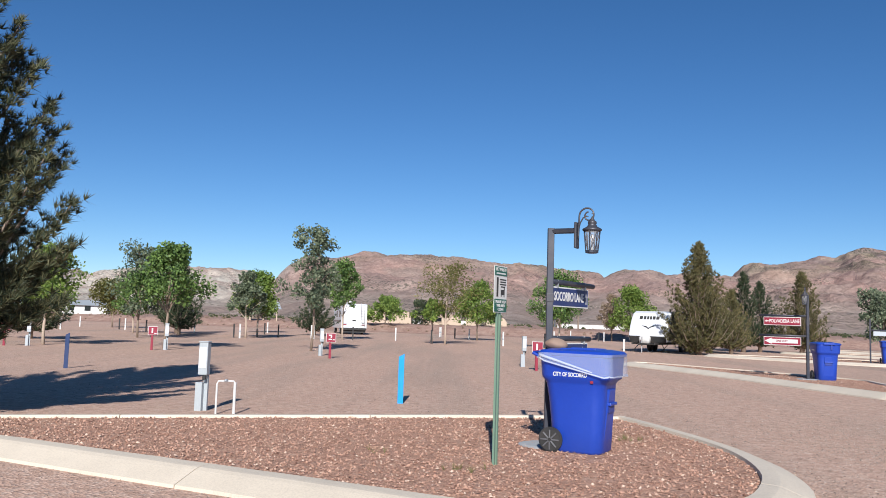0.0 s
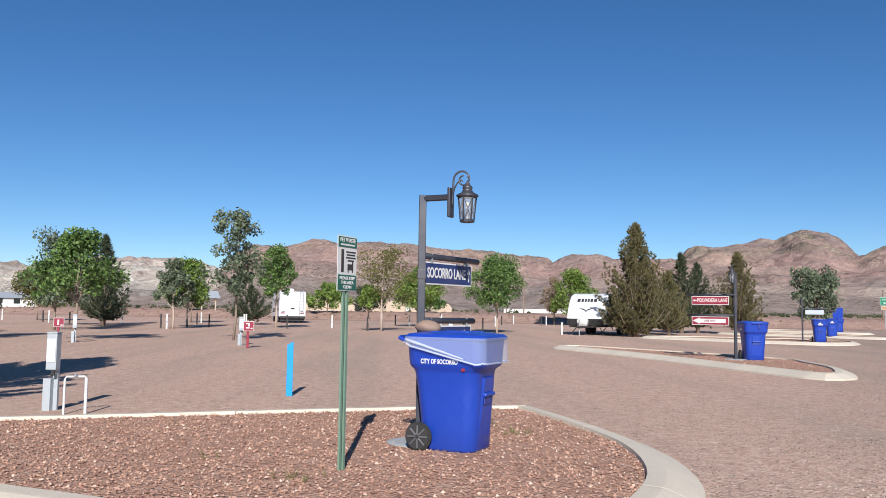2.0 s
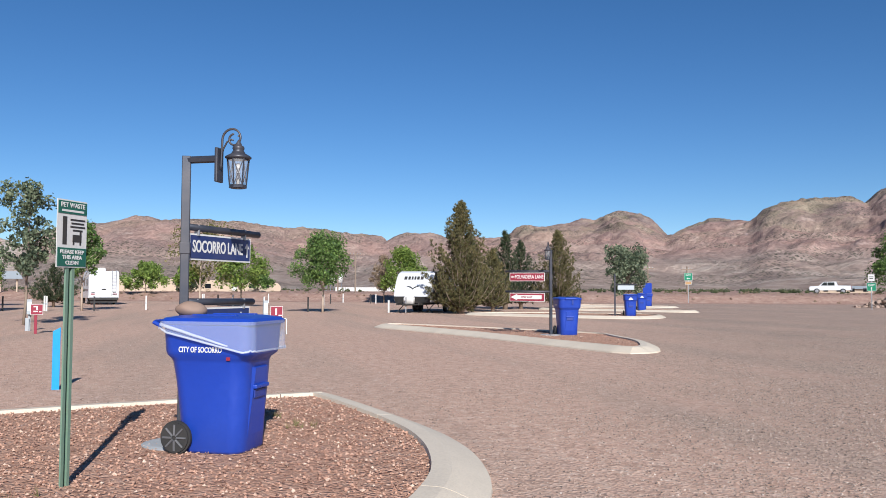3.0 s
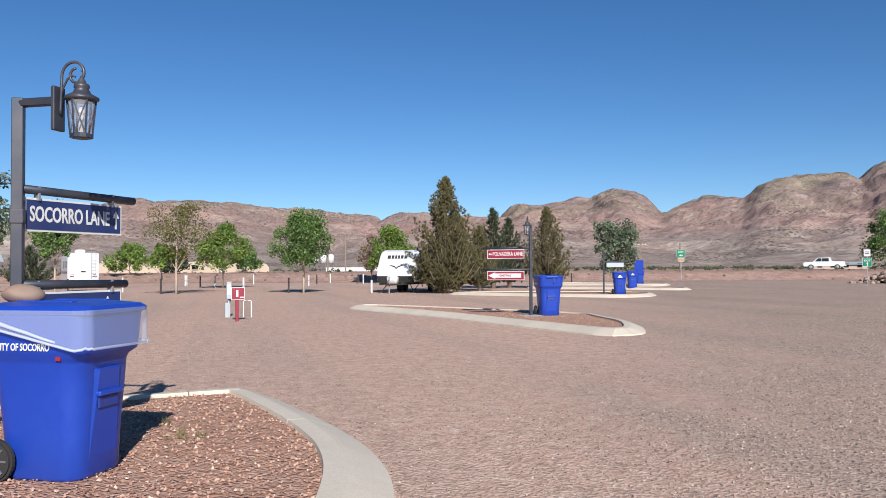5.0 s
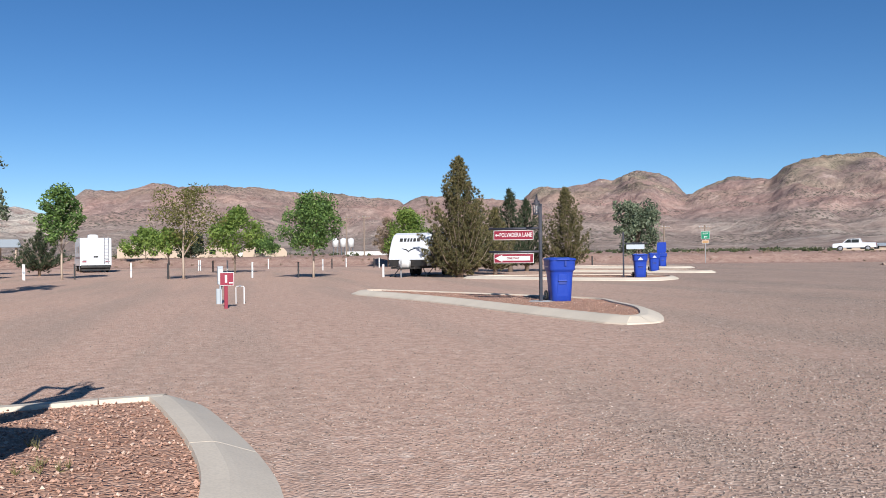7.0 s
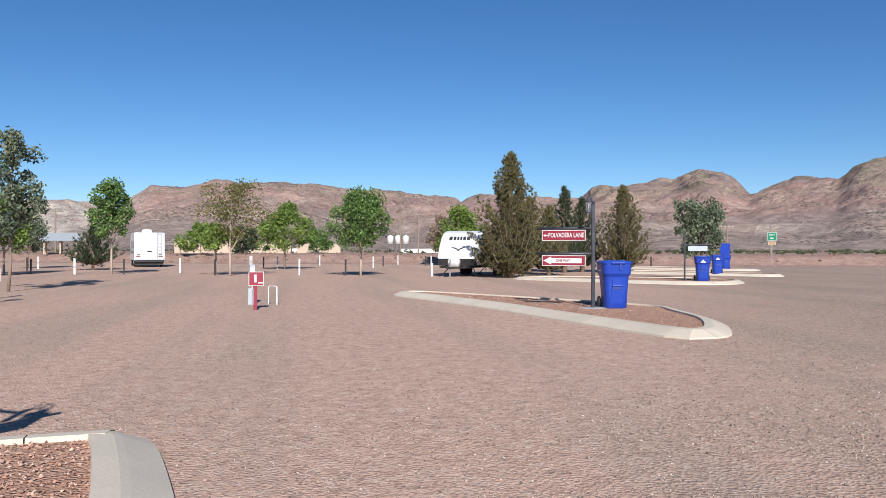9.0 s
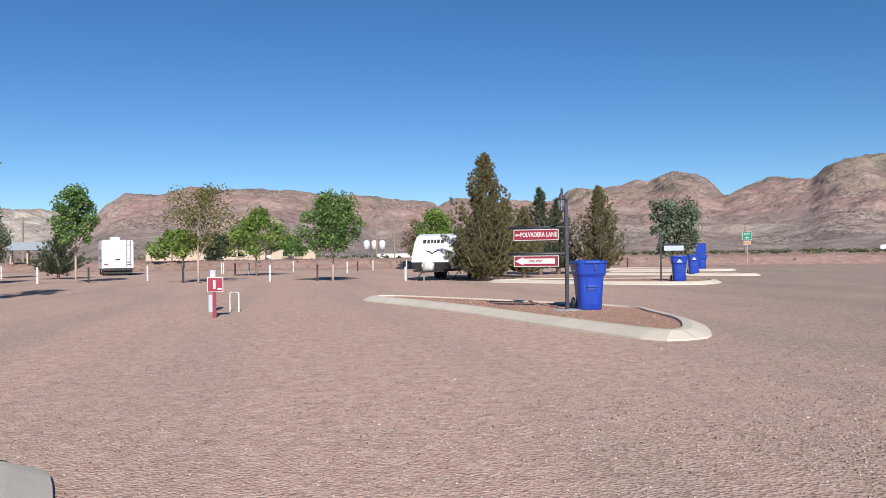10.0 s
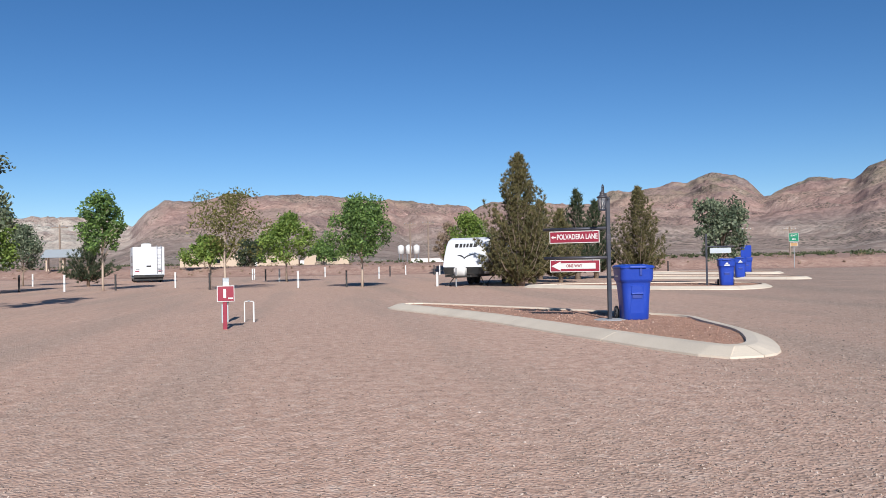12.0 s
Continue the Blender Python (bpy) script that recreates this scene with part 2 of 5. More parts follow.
M_WHITEG = painted("white_gelcoat", (0.64, 0.65, 0.66), 0.25, 0.0, 0.06)
M_GREYBOX = painted("light_grey_steel", (0.40, 0.43, 0.44), 0.5, 0.2, 0.15)
M_SIGNBLUE = painted("sign_blue", (0.014, 0.028, 0.11), 0.4, 0.0, 0.08)
M_SIGNRED = painted("sign_red", (0.235, 0.014, 0.034), 0.45, 0.0, 0.10, 6.0, (0.40, 0.2, 0.19))
M_SIGNGREEN = painted("sign_green", (0.008, 0.20, 0.10), 0.4, 0.0, 0.05)
M_ORANGE = painted("faded_orange", (0.42, 0.24, 0.10), 0.5)
M_SPOKE = painted("grey_spoke_plastic", (0.10, 0.10, 0.105), 0.5)
M_SIGNDG = painted("sign_dark_green", (0.01, 0.10, 0.065), 0.4, 0.0, 0.05)
M_YELLOW = painted("sign_yellow", (0.80, 0.55, 0.02), 0.4)
M_MARKER = painted("bright_blue_marker", (0.012, 0.27, 0.66), 0.4, 0.0, 0.08)
# darker marker blue with tree shade put into it; also the toilet cabin's blue
M_MARKERD = painted("shaded_marker_and_cabin_blue", (0.012, 0.032, 0.11), 0.5, 0.0, 0.08)
M_DARKWOOD = painted("dark_post_paint", (0.022, 0.02, 0.02), 0.7)
M_STEEL = painted("galvanised_steel", (0.42, 0.42, 0.42), 0.4, 0.7, 0.1)
M_TAN = painted("tan_stucco", (0.47, 0.37, 0.27), 0.9, 0.0, 0.15, 1.0)
M_PURPLE = painted("grey_paint_and_shaded_stucco", (0.22, 0.17, 0.17), 0.9, 0.0, 0.1, 1.0)
M_BARK = painted("bark", (0.22, 0.165, 0.12), 0.9, 0.0, 0.3, 8.0)
M_BARKP = painted("pale_bark", (0.42, 0.33, 0.25), 0.9, 0.0, 0.3, 8.0)
M_ROCK = painted("tan_rock", (0.31, 0.225, 0.175), 0.9, 0.0, 0.3, 3.0, rand=0.5)
M_LEAF = leafy("green_leaves", (0.050, 0.098, 0.030), (0.245, 0.365, 0.090), 0.3)
M_LEAFB = leafy("bright_leaves", (0.078, 0.141, 0.025), (0.335, 0.429, 0.095), 0.35)
M_LEAFY = leafy("sparse_olive_leaves", (0.096, 0.102, 0.026), (0.288, 0.264, 0.090), 0.35)
M_LEAFG = leafy("grey_green_leaves", (0.068, 0.099, 0.059), (0.296, 0.330, 0.199), 0.3)
M_PINE = leafy("brown_green_needles", (0.059, 0.07, 0.030), (0.277, 0.218, 0.092), 0.12)
M_PINEB = leafy("dark_brown_green_needles", (0.030, 0.050, 0.030), (0.185, 0.165, 0.075), 0.1)
M_PINED = leafy("dark_needles", (0.023, 0.046, 0.026), (0.104, 0.111, 0.052), 0.1)
M_SHRUB = leafy("scrub", (0.045, 0.065, 0.025), (0.15, 0.15, 0.07), 0.15)
M_DRY = leafy("dry_twigs", (0.20, 0.14, 0.09), (0.36, 0.27, 0.18), 0.1)


def glass(name, col, rough=0.05, alpha=None):
    m, nt, b = mat(name, rough)
    b.inputs["Base Color"].default_value = (*col, 1)
    b.inputs["Transmission Weight"].default_value = 1.0 if alpha is None else 0.0
    if alpha is not None:
        b.inputs["Alpha"].default_value = alpha
    return m


M_GLASS = glass("seedy_glass", (0.45, 0.45, 0.46), 0.12, 0.3)
M_BAG = glass("clear_plastic_bag", (0.60, 0.68, 0.86), 0.25, 0.26)
M_DGLASS, _nt, _b = mat("tinted_glass", 0.05)
_b.inputs["Base Color"].default_value = (0.012, 0.014, 0.017, 1)
M_BULB = painted("frosted_bulb", (0.60, 0.58, 0.54), 0.3)


# ---- mesh helpers ----
def mesh_of(name, bm, material, smooth=False):
    me = bpy.data.meshes.new(name)
    bm.normal_update()
    bm.to_mesh(me)
    bm.free()
    mats = material if isinstance(material, (list, tuple)) else [material]
    for k in mats:
        me.materials.append(k)
    if smooth:
        me.polygons.foreach_set("use_smooth", [True] * len(me.polygons))
    return me


def part(name, bm, material, parent, label="", smooth=False):
    ob = new(name, mesh_of(name, bm, material, smooth))
    ob.parent = parent
    if label:
        tagged(ob, label)
    return ob


def thing(name, m, label, category, group="", kind=""):
    ob = new(name)
    ob.empty_display_size = 0.2
    ob.matrix_basis = m
    return tagged(ob, label, category, group, kind)


def box(sx, sy, sz, x=0, y=0, z=0, bevel=0.0, bm=None):
    """A bevelled block; x, y its centre, z its underside."""
    bm = bm or bmesh.new()
    r = bmesh.ops.create_cube(bm, size=1.0)
    bmesh.ops.scale(bm, vec=(sx, sy, sz), verts=r["verts"])
    bmesh.ops.translate(bm, vec=(x, y, z + sz / 2), verts=r["verts"])
    if bevel:
        edges = {e for v in r["verts"] for e in v.link_edges}
        bmesh.ops.bevel(bm, geom=list(edges), offset=bevel, segments=2, affect="EDGES", profile=0.5)
    return bm


def tube(points, radius, sides=8, bm=None, taper=1.0):
    """A round bar along points; taper: the last radius over the first."""
    bm = bm or bmesh.new()
    pts = [Vector(p) for p in points]
    rings = []
    for i, p in enumerate(pts):
        d = (pts[min(i + 1, len(pts) - 1)] - pts[max(i - 1, 0)]).normalized()
        a = d.orthogonal().normalized() if not rings else (last - d * last.dot(d)).normalized()
        last = a
        b = d.cross(a)
        r = radius * (1 + (taper - 1) * i / max(1, len(pts) - 1))
        rings.append([bm.verts.new(p + r * (math.cos(t) * a + math.sin(t) * b)) for t in [math.tau * k / sides for k in range(sides)]])
    for r0, r1 in zip(rings, rings[1:]):
        for k in range(sides):
            bm.faces.new((r0[k], r0[(k + 1) % sides], r1[(k + 1) % sides], r1[k]))
    bm.faces.new(rings[0][::-1])
    bm.faces.new(rings[-1])
    return bm


def lathe(profile, sides=16, x=0, y=0, bm=None):
    """A turned body from (radius, height) pairs."""
    bm = bm or bmesh.new()
    rings = []
    for r, z in profile:
        rings.append([bm.verts.new((x + r * math.cos(t), y + r * math.sin(t), z)) for t in [math.tau * k / sides for k in range(sides)]])
    for r0, r1 in zip(rings, rings[1:]):
        for k in range(sides):
            bm.faces.new((r0[k], r0[(k + 1) % sides], r1[(k + 1) % sides], r1[k]))
    bm.faces.new(rings[0][::-1])
    bm.faces.new(rings[-1])
    return bm


def loft(rings, bm=None):
    """Skin closed rings of equal count."""
    bm = bm or bmesh.new()
    vs = [[bm.verts.new(p) for p in ring] for ring in rings]
    n = len(vs[0])
    for a, b in zip(vs, vs[1:]):
        for k in range(n):
            bm.faces.new((a[k], a[(k + 1) % n], b[(k + 1) % n], b[k]))
    bm.faces.new(vs[0][::-1])
    bm.faces.new(vs[-1])
    return bm


def rounded(w, d, r, z, n=4, cx=0.0, cy=0.0):
    """A ring: a rectangle w by d with round corners."""
    out = []
    for k, (sx, sy) in enumerate(((1, 1), (-1, 1), (-1, -1), (1, -1))):
        for i in range(n + 1):
            a = math.pi / 2 * (k + i / n)
            out.append((cx + sx * (w / 2 - r) + r * math.cos(a), cy + sy * (d / 2 - r) + r * math.sin(a), z))
    return out


def text_bm(words, size, depth=0.003, bold=0.0):
    """Letters as a flat solid in the x-z plane, centred, facing -y."""
    cu = bpy.data.curves.new("letters", "FONT")
    cu.body, cu.size, cu.align_x, cu.align_y, cu.extrude = words, size, "CENTER", "CENTER", depth / 2
    cu.offset = bold
    cu.resolution_u = 3
    ob = bpy.data.objects.new("letters", cu)
    me = ob.to_mesh()
    bm = bmesh.new()
    bm.from_mesh(me)
    ob.to_mesh_clear()
    bpy.data.objects.remove(ob)
    bpy.data.curves.remove(cu)
    bmesh.ops.rotate(bm, cent=(0, 0, 0), matrix=Euler((radians(90), 0, 0)).to_matrix(), verts=bm.verts)
    return bm


def shift(bm, x=0, y=0, z=0, sx=1.0, sz=1.0):
    bmesh.ops.scale(bm, vec=(sx, 1, sz), verts=bm.verts)
    bmesh.ops.translate(bm, vec=(x, y, z), verts=bm.verts)
    return bm


def stones(name, spots, material, parent=None, seed=1):
    """Many small angular stones in one mesh; spots: x, y, z, size."""
    rng = np.random.default_rng(seed)
    base = np.array([(1, 0, 0), (-1, 0, 0), (0, 1, 0), (0, -1, 0), (0, 0, 1), (0, 0, -1)], float)
    tri = np.array([(0, 2, 4), (2, 1, 4), (1, 3, 4), (3, 0, 4), (2, 0, 5), (1, 2, 5), (3, 1, 5), (0, 3, 5)])
    spots = np.asarray(spots, float)
    n = len(spots)
    s = spots[:, 3][:, None, None]
    v = base[None] * rng.uniform(0.55, 1.0, (n, 6, 1)) * np.array([1, 1, 0.7]) + rng.normal(0, 0.16, (n, 6, 3))
    a = rng.uniform(0, math.tau, n)
    ca, sa = np.cos(a)[:, None], np.sin(a)[:, None]
    v = np.stack([v[..., 0] * ca - v[..., 1] * sa, v[..., 0] * sa + v[..., 1] * ca, v[..., 2]], -1) * s
    v += spots[:, None, :3]
    f = tri[None] + (np.arange(n) * 6)[:, None, None]
    me = bpy.data.meshes.new(name)
    me.from_pydata(v.reshape(-1, 3).tolist(), [], f.reshape(-1, 3).tolist())
    me.materials.append(material)
    ob = new(name, me)
    ob.parent = parent
    return ob


def pebble(name, a, b, c):
    m, nt, bs = mat(name, 0.85)
    g = nt.nodes.new("ShaderNodeNewGeometry")
    nt.links.new(ramp(nt, g.outputs["Random Per Island"], [(0, a), (0.5, b), (0.82, b), (1, c)]), bs.inputs["Base Color"])
    return m


M_PEB = pebble("mixed_pebbles", (0.085, 0.066, 0.056), (0.33, 0.25, 0.20), (0.52, 0.43, 0.36))
M_PEBR = pebble("red_pebbles", (0.19, 0.10, 0.07), (0.45, 0.265, 0.185), (0.62, 0.47, 0.36))


# ---- ground and distance ----
def berm_dist(x, y):
    """Metres past the foot of the dirt bank that closes the field."""
    return (y - 90.0 + 0.36 * (x - 7.0)) / 1.063


def ground_z(x, y):
    s = berm_dist(x, y)
    t = min(1.0, max(0.0, s / 4.5))
    rise = 0.95 * t * t * (3 - 2 * t)
    if 0 < s < 30:
        rise += 0.16 * t * noise.noise((x * 0.35, y * 0.35, 0))
    return rise


def build_ground():
    bm = bmesh.new()
    angles = [radians(a) for a in range(-180, -60, 6)] + [radians(-60 + 0.5 * k) for k in range(281)] + [radians(a) for a in range(84, 180, 6)]
    radii = [1.5 * 1.15 ** k for k in range(26)] + [62 + 1.0 * k for k in range(70)] + [140 * 1.18 ** k for k in range(22)]
    mid = bm.verts.new((2, 5, 0))
    prev = None
    for r in radii:
        ring = []
        for a in angles:
            x, y = 2 + r * math.sin(a), 5 + r * math.cos(a)
            ring.append(bm.verts.new((x, y, ground_z(x, y))))
        n = len(ring)
        for k in range(n):
            j = (k + 1) % n
            if prev is None:
                bm.faces.new((mid, ring[j], ring[k]))
            else:
                f = bm.faces.new((prev[k], prev[j], ring[j], ring[k]))
                c = f.calc_center_median()
                f.material_index = 1 if berm_dist(c.x, c.y) > -1.5 else 0
        prev = ring
    ob = new("ground", mesh_of("ground", bm, [M_GROUND, M_BERM]))
    return tagged(ob, "pinkish tan gravel ground with worn wheel tracks", "ground", kind="structure")


build_ground()
HILLS = []


def hill(bearing, elev, left, right, power, dist):
    """A hill by the bearing of its crest, how high it stands over the horizon, and its half widths, in degrees."""
    HILLS.append((bearing, math.tan(radians(elev)) * dist, left, right, power, dist))


hill(-28.8, 2.78, 32.0, 10.4, 3.7, 3900)
hill(-17.0, 3.22, 10.9, 8.1, 3.1, 2900)
hill(-2.8, 4.97, 8.6, 9.3, 3.6, 2100)
hill(-9.3, 4.46, 3.9, 4.2, 2.6, 2150)
hill(4.2, 4.55, 4.2, 2.2, 3.4, 2300)
hill(8.1, 4.29, 23.4, 3.5, 6.6, 2500)
hill(12.7, 4.07, 4.4, 5.7, 2.5, 2200)
hill(19.2, 3.91, 10.1, 13.5, 3.2, 2400)
hill(21.0, 4.75, 3.4, 19.2, 2.3, 2700)
hill(23.9, 5.02, 6.6, 4.8, 2.2, 2800)
hill(27.3, 5.76, 5.6, 5.5, 1.8, 2900)
hill(33.4, 4.78, 5.4, 14.9, 2.7, 2600)
hill(38.1, 5.50, 4.1, 2.8, 2.9, 2500)
hill(40.3, 5.84, 5.1, 3.4, 6.5, 2600)
hill(45.7, 6.77, 5.8, 3.9, 2.8, 2700)
hill(48.1, 7.07, 5.0, 3.1, 1.9, 2700)
hill(50.9, 6.23, 3.6, 1.3, 3.0, 2600)
hill(51.2, 5.00, 6.5, 7.2, 1.7, 2500)
hill(55.6, 2.81, 5.1, 9.0, 2.0, 2500)
hill(-50, 3.0, 22, 20, 2, 3500)
hill(78, 2.2, 24, 20, 2, 3500)


def crest_at(bd, r, rough):
    """The hills' joint height at a bearing and distance, with soft joins."""
    total, k = 0.0, 0.10
    for hb, hh, wl, wr, p, d in HILLS:
        u = abs(bd - hb) / (wl if bd < hb else wr)
        foot = 0.30 * d
        t = (r - foot) / (d - foot)
        if u >= 1 or t <= 0:
            continue
        top = hh * (1 - u ** p)
        s = 0.34 * t + 0.66 * t ** 1.9 if t <= 1 else max(0.0, 1 - 2.4 * (t - 1))
        # spurs and gullies carve the slopes, least at the skyline
        s *= 1 + rough * (1.15 - min(1.0, t)) * (0.9 if t <= 1 else 0)
        total += math.exp(min(60.0, k * top * s)) - 1
    return math.log(1 + total) / k


def mountain_z(bd, r):
    a = radians(bd)
    x, y = r * math.sin(a), r * math.cos(a)
    big = noise.fractal((x * 0.0021, y * 0.0021, 3.0), 1.0, 2.1, 3)
    ridge = noise.ridged_multi_fractal((x * 0.0042 + 0.3 * big, y * 0.0030, 1.0), 0.9, 2.1, 6, 1.0, 2.0) - 1.15
    fine = noise.fractal((x * 0.016, y * 0.016, 7.0), 0.8, 2.2, 4)
    h = crest_at(bd + 0.27 * big, r, 0.36 * ridge + 0.28 * big)
    amp = min(1.0, h / 60.0)
    return h + amp * (7.0 * fine + 9.0 * ridge) - 3.0 - 4.0 * amp


def build_mountains():
    bearings = [-80 + 1.0 * k for k in range(46)] + [-34 + 0.12 * k for k in range(784)] + [60.2 + 1.0 * k for k in range(40)]
    radii = [560 + 17 * k for k in range(150)] + [3120 + 90 * k for k in range(14)]
    verts, faces = [], []
    for r in radii:
        for bd in bearings:
            a = radians(bd)
            verts.append((r * math.sin(a), r * math.cos(a), mountain_z(bd, r)))
    n = len(bearings)
    for i in range(len(radii) - 1):
        for k in range(n - 1):
            a = i * n + k
            if max(verts[q][2] for q in (a, a + 1, a + n, a + n + 1)) > -2:
                faces.append((a, a + 1, a + n + 1, a + n))
    me = bpy.data.meshes.new("mountains")
    me.from_pydata(verts, [], faces)
    me.materials.append(M_MOUNT)
    me.polygons.foreach_set("use_smooth", [True] * len(me.polygons))
    tagged(new("backdrop_mountains", me), "reddish brown bare desert mountains with sparse brush", "mountain", kind="structure")


build_mountains()


def whitewashed_letter():
    """A pale M laid out in stones near the summit."""
    bm = bmesh.new()
    strokes = [((-0.30, 0), (-0.24, 90)), ((-0.24, 90), (0.0, 25)), ((0.0, 25), (0.24, 90)), ((0.24, 90), (0.30, 0))]
    for (b0, r0), (b1, r1) in strokes:
        prev = None
        for k in range(9):
            t = k / 8
            bd, r = 47.9 + b0 + (b1 - b0) * t, 2560 + r0 + (r1 - r0) * t
            pair = []
            for o in (-0.055, 0.055):
                a = radians(bd + o)
                pair.append(bm.verts.new((r * math.sin(a), r * math.cos(a), mountain_z(bd + o, r) + 4.0)))
            if prev:
                bm.faces.new((prev[0], prev[1], pair[1], pair[0]))
            prev = pair
    tagged(new("hillside_letter", mesh_of("hillside_letter", bm, M_WHITE)), "whitewashed stone letter M on the summit slope", "landmark")


whitewashed_letter()


# ---- kerbed islands ----
def smooth_loop(pts, step):
    """A closed Catmull-Rom loop through pts, cut at even steps."""
    out = []
    n = len(pts)
    for i in range(n):
        p0, p1, p2, p3 = (Vector(pts[(i + k) % n]) for k in (-1, 0, 1, 2))
        m = max(2, int((p2 - p1).length / step))
        for k in range(m):
            t = k / m
            out.append(0.5 * (2 * p1 + (p2 - p0) * t + (2 * p0 - 5 * p1 + 4 * p2 - p3) * t * t + (3 * p1 - p0 - 3 * p2 + p3) * t ** 3))
    return out


def island(name, corners, width, height, step, joint, seed, pebbles):
    """A gravel bed held by a rolled concrete kerb cast in sections."""
    top = thing(name, pose(0, 0, 0), "raised bed of red gravel edged with pale concrete kerb", "island", "kerbed islands", "structure")
    loop = smooth_loop(corners, step)
    n = len(loop)
    inner = []
    for i in range(n):
        d = (loop[(i + 1) % n] - loop[i - 1]).normalized()
        inner.append(loop[i] + Vector((-d.y, d.x)) * width)
    bed = bmesh.new()
    core = [p + (q - p) * 0.86 for p, q in zip(loop, inner)]
    f = bed.faces.new([bed.verts.new((p.x, p.y, height - 0.035)) for p in core])
    bmesh.ops.triangulate(bed, faces=[f])
    part("gravel_bed", bed, M_RED, top, "reddish crushed gravel bed")
    # kerb: foot, rolled shoulder, flat top, inner lip
    prof = [(0.0, -0.02), (0.015, 0.03), (0.52, 0.86 * height), (0.64, 0.98 * height), (0.72, height), (0.975, height + 0.004), (1.0, height - 0.05)]
    i = 0
    while i < n:
        j = min(n, i + joint)
        bm = bmesh.new()
        rows = []
        for k in range(i, j + 1):
            p, q = loop[k % n].copy(), inner[k % n].copy()
            if k == i or k == j:
                o = loop[(k + 1) % n] - loop[k % n] if k == i else loop[(k - 1) % n] - loop[k % n]
                p += o.normalized() * 0.006
                q += o.normalized() * 0.006
            row = []
            for u, z in prof:
                c = p + (q - p) * u
                row.append(bm.verts.new((c.x, c.y, z + 0.003 * noise.noise((c.x * 2, c.y * 2, z)))))
            rows.append(row)
        for a, b in zip(rows, rows[1:]):
            for m in range(len(prof) - 1):
                bm.faces.new((a[m], b[m], b[m + 1], a[m + 1]))
        bm.faces.new(rows[0])
        bm.faces.new(rows[-1][::-1])
        part("kerb_section", bm, M_CONC, top, smooth=False)
        i = j
    # loose stones on the bed
    rng = random.Random(seed)
    xs, ys = [p.x for p in core], [p.y for p in core]
    spots = []
    while len(spots) < pebbles:
        x, y = rng.uniform(min(xs), max(xs)), rng.uniform(min(ys), max(ys))
        inside = False
        for a in range(n):
            p, q = core[a], core[a - 1]
            if (p.y > y) != (q.y > y) and x < (q.x - p.x) * (y - p.y) / (q.y - p.y) + p.x:
                inside = not inside
        if inside:
            spots.append((x, y, height - 0.032 + rng.uniform(0, 0.012), rng.choice((0.008, 0.010, 0.013, 0.016, 0.021))))
    st = stones("loose_stones", spots, M_PEBR, top, seed)
    tagged(st, "loose red and pale stones", kind="stuff")
    return top


NEAR_ISLAND = [(-8.8, 8.9), (-5.05, 7.0), (-2.4, 5.72), (-0.6, 4.86), (0.75, 4.68), (1.82, 5.34), (2.46, 6.42), (2.73, 7.45), (2.79, 8.4), (2.69, 9.3), (2.46, 10.4), (2.18, 11.45), (1.97, 11.74), (1.6, 11.77), (-0.3, 11.42), (-3.8, 10.48), (-6.4, 9.74)]
NEXT_ISLAND = [(5.95, 31.0), (6.75, 28.2), (7.62, 25.1), (8.42, 21.15), (9.15, 18.0), (9.65, 17.62), (10.2, 17.8), (10.7, 18.55), (11.35, 20.1), (11.7, 22.0), (11.9, 23.6), (11.0, 25.6), (9.2, 28.6), (7.2, 31.4)]
island("kerbed_island", NEAR_ISLAND, 0.46, 0.14, 0.22, 14, 5, 17000)
island("kerbed_island", NEXT_ISLAND, 0.48, 0.14, 0.35, 10, 6, 3500)
island("kerbed_island", [(13.4, 44.4), (15.9, 41.0), (18.1, 38.2), (20.2, 36.9), (22.0, 37.9), (23.0, 39.8), (22.6, 42.0), (20.0, 43.8), (16.0, 44.9)], 0.42, 0.14, 0.6, 8, 7, 1500)
island("kerbed_island", [(22.0, 55.0), (25.5, 50.4), (28.5, 46.6), (30.0, 47.3), (30.2, 50.2), (28.0, 54.0), (24.5, 56.4)], 0.42, 0.14, 0.6, 8, 8, 700)
island("kerbed_island", [(28.0, 66.0), (31.5, 61.0), (34.0, 58.0), (36.0, 60.0), (35.0, 63.5), (32.0, 68.0)], 0.42, 0.14, 0.8, 8, 9, 500)


# ---- loose stones on the drive ----
def inside(corners, x, y):
    """Which of the points lie in a closed outline."""
    hit = np.zeros(len(x), bool)
    for (ax, ay), (bx, by) in zip(corners, corners[-1:] + corners[:-1]):
        if ay != by:
            hit ^= ((ay > y) != (by > y)) & (x < (bx - ax) * (y - ay) / (by - ay) + ax)
    return hit


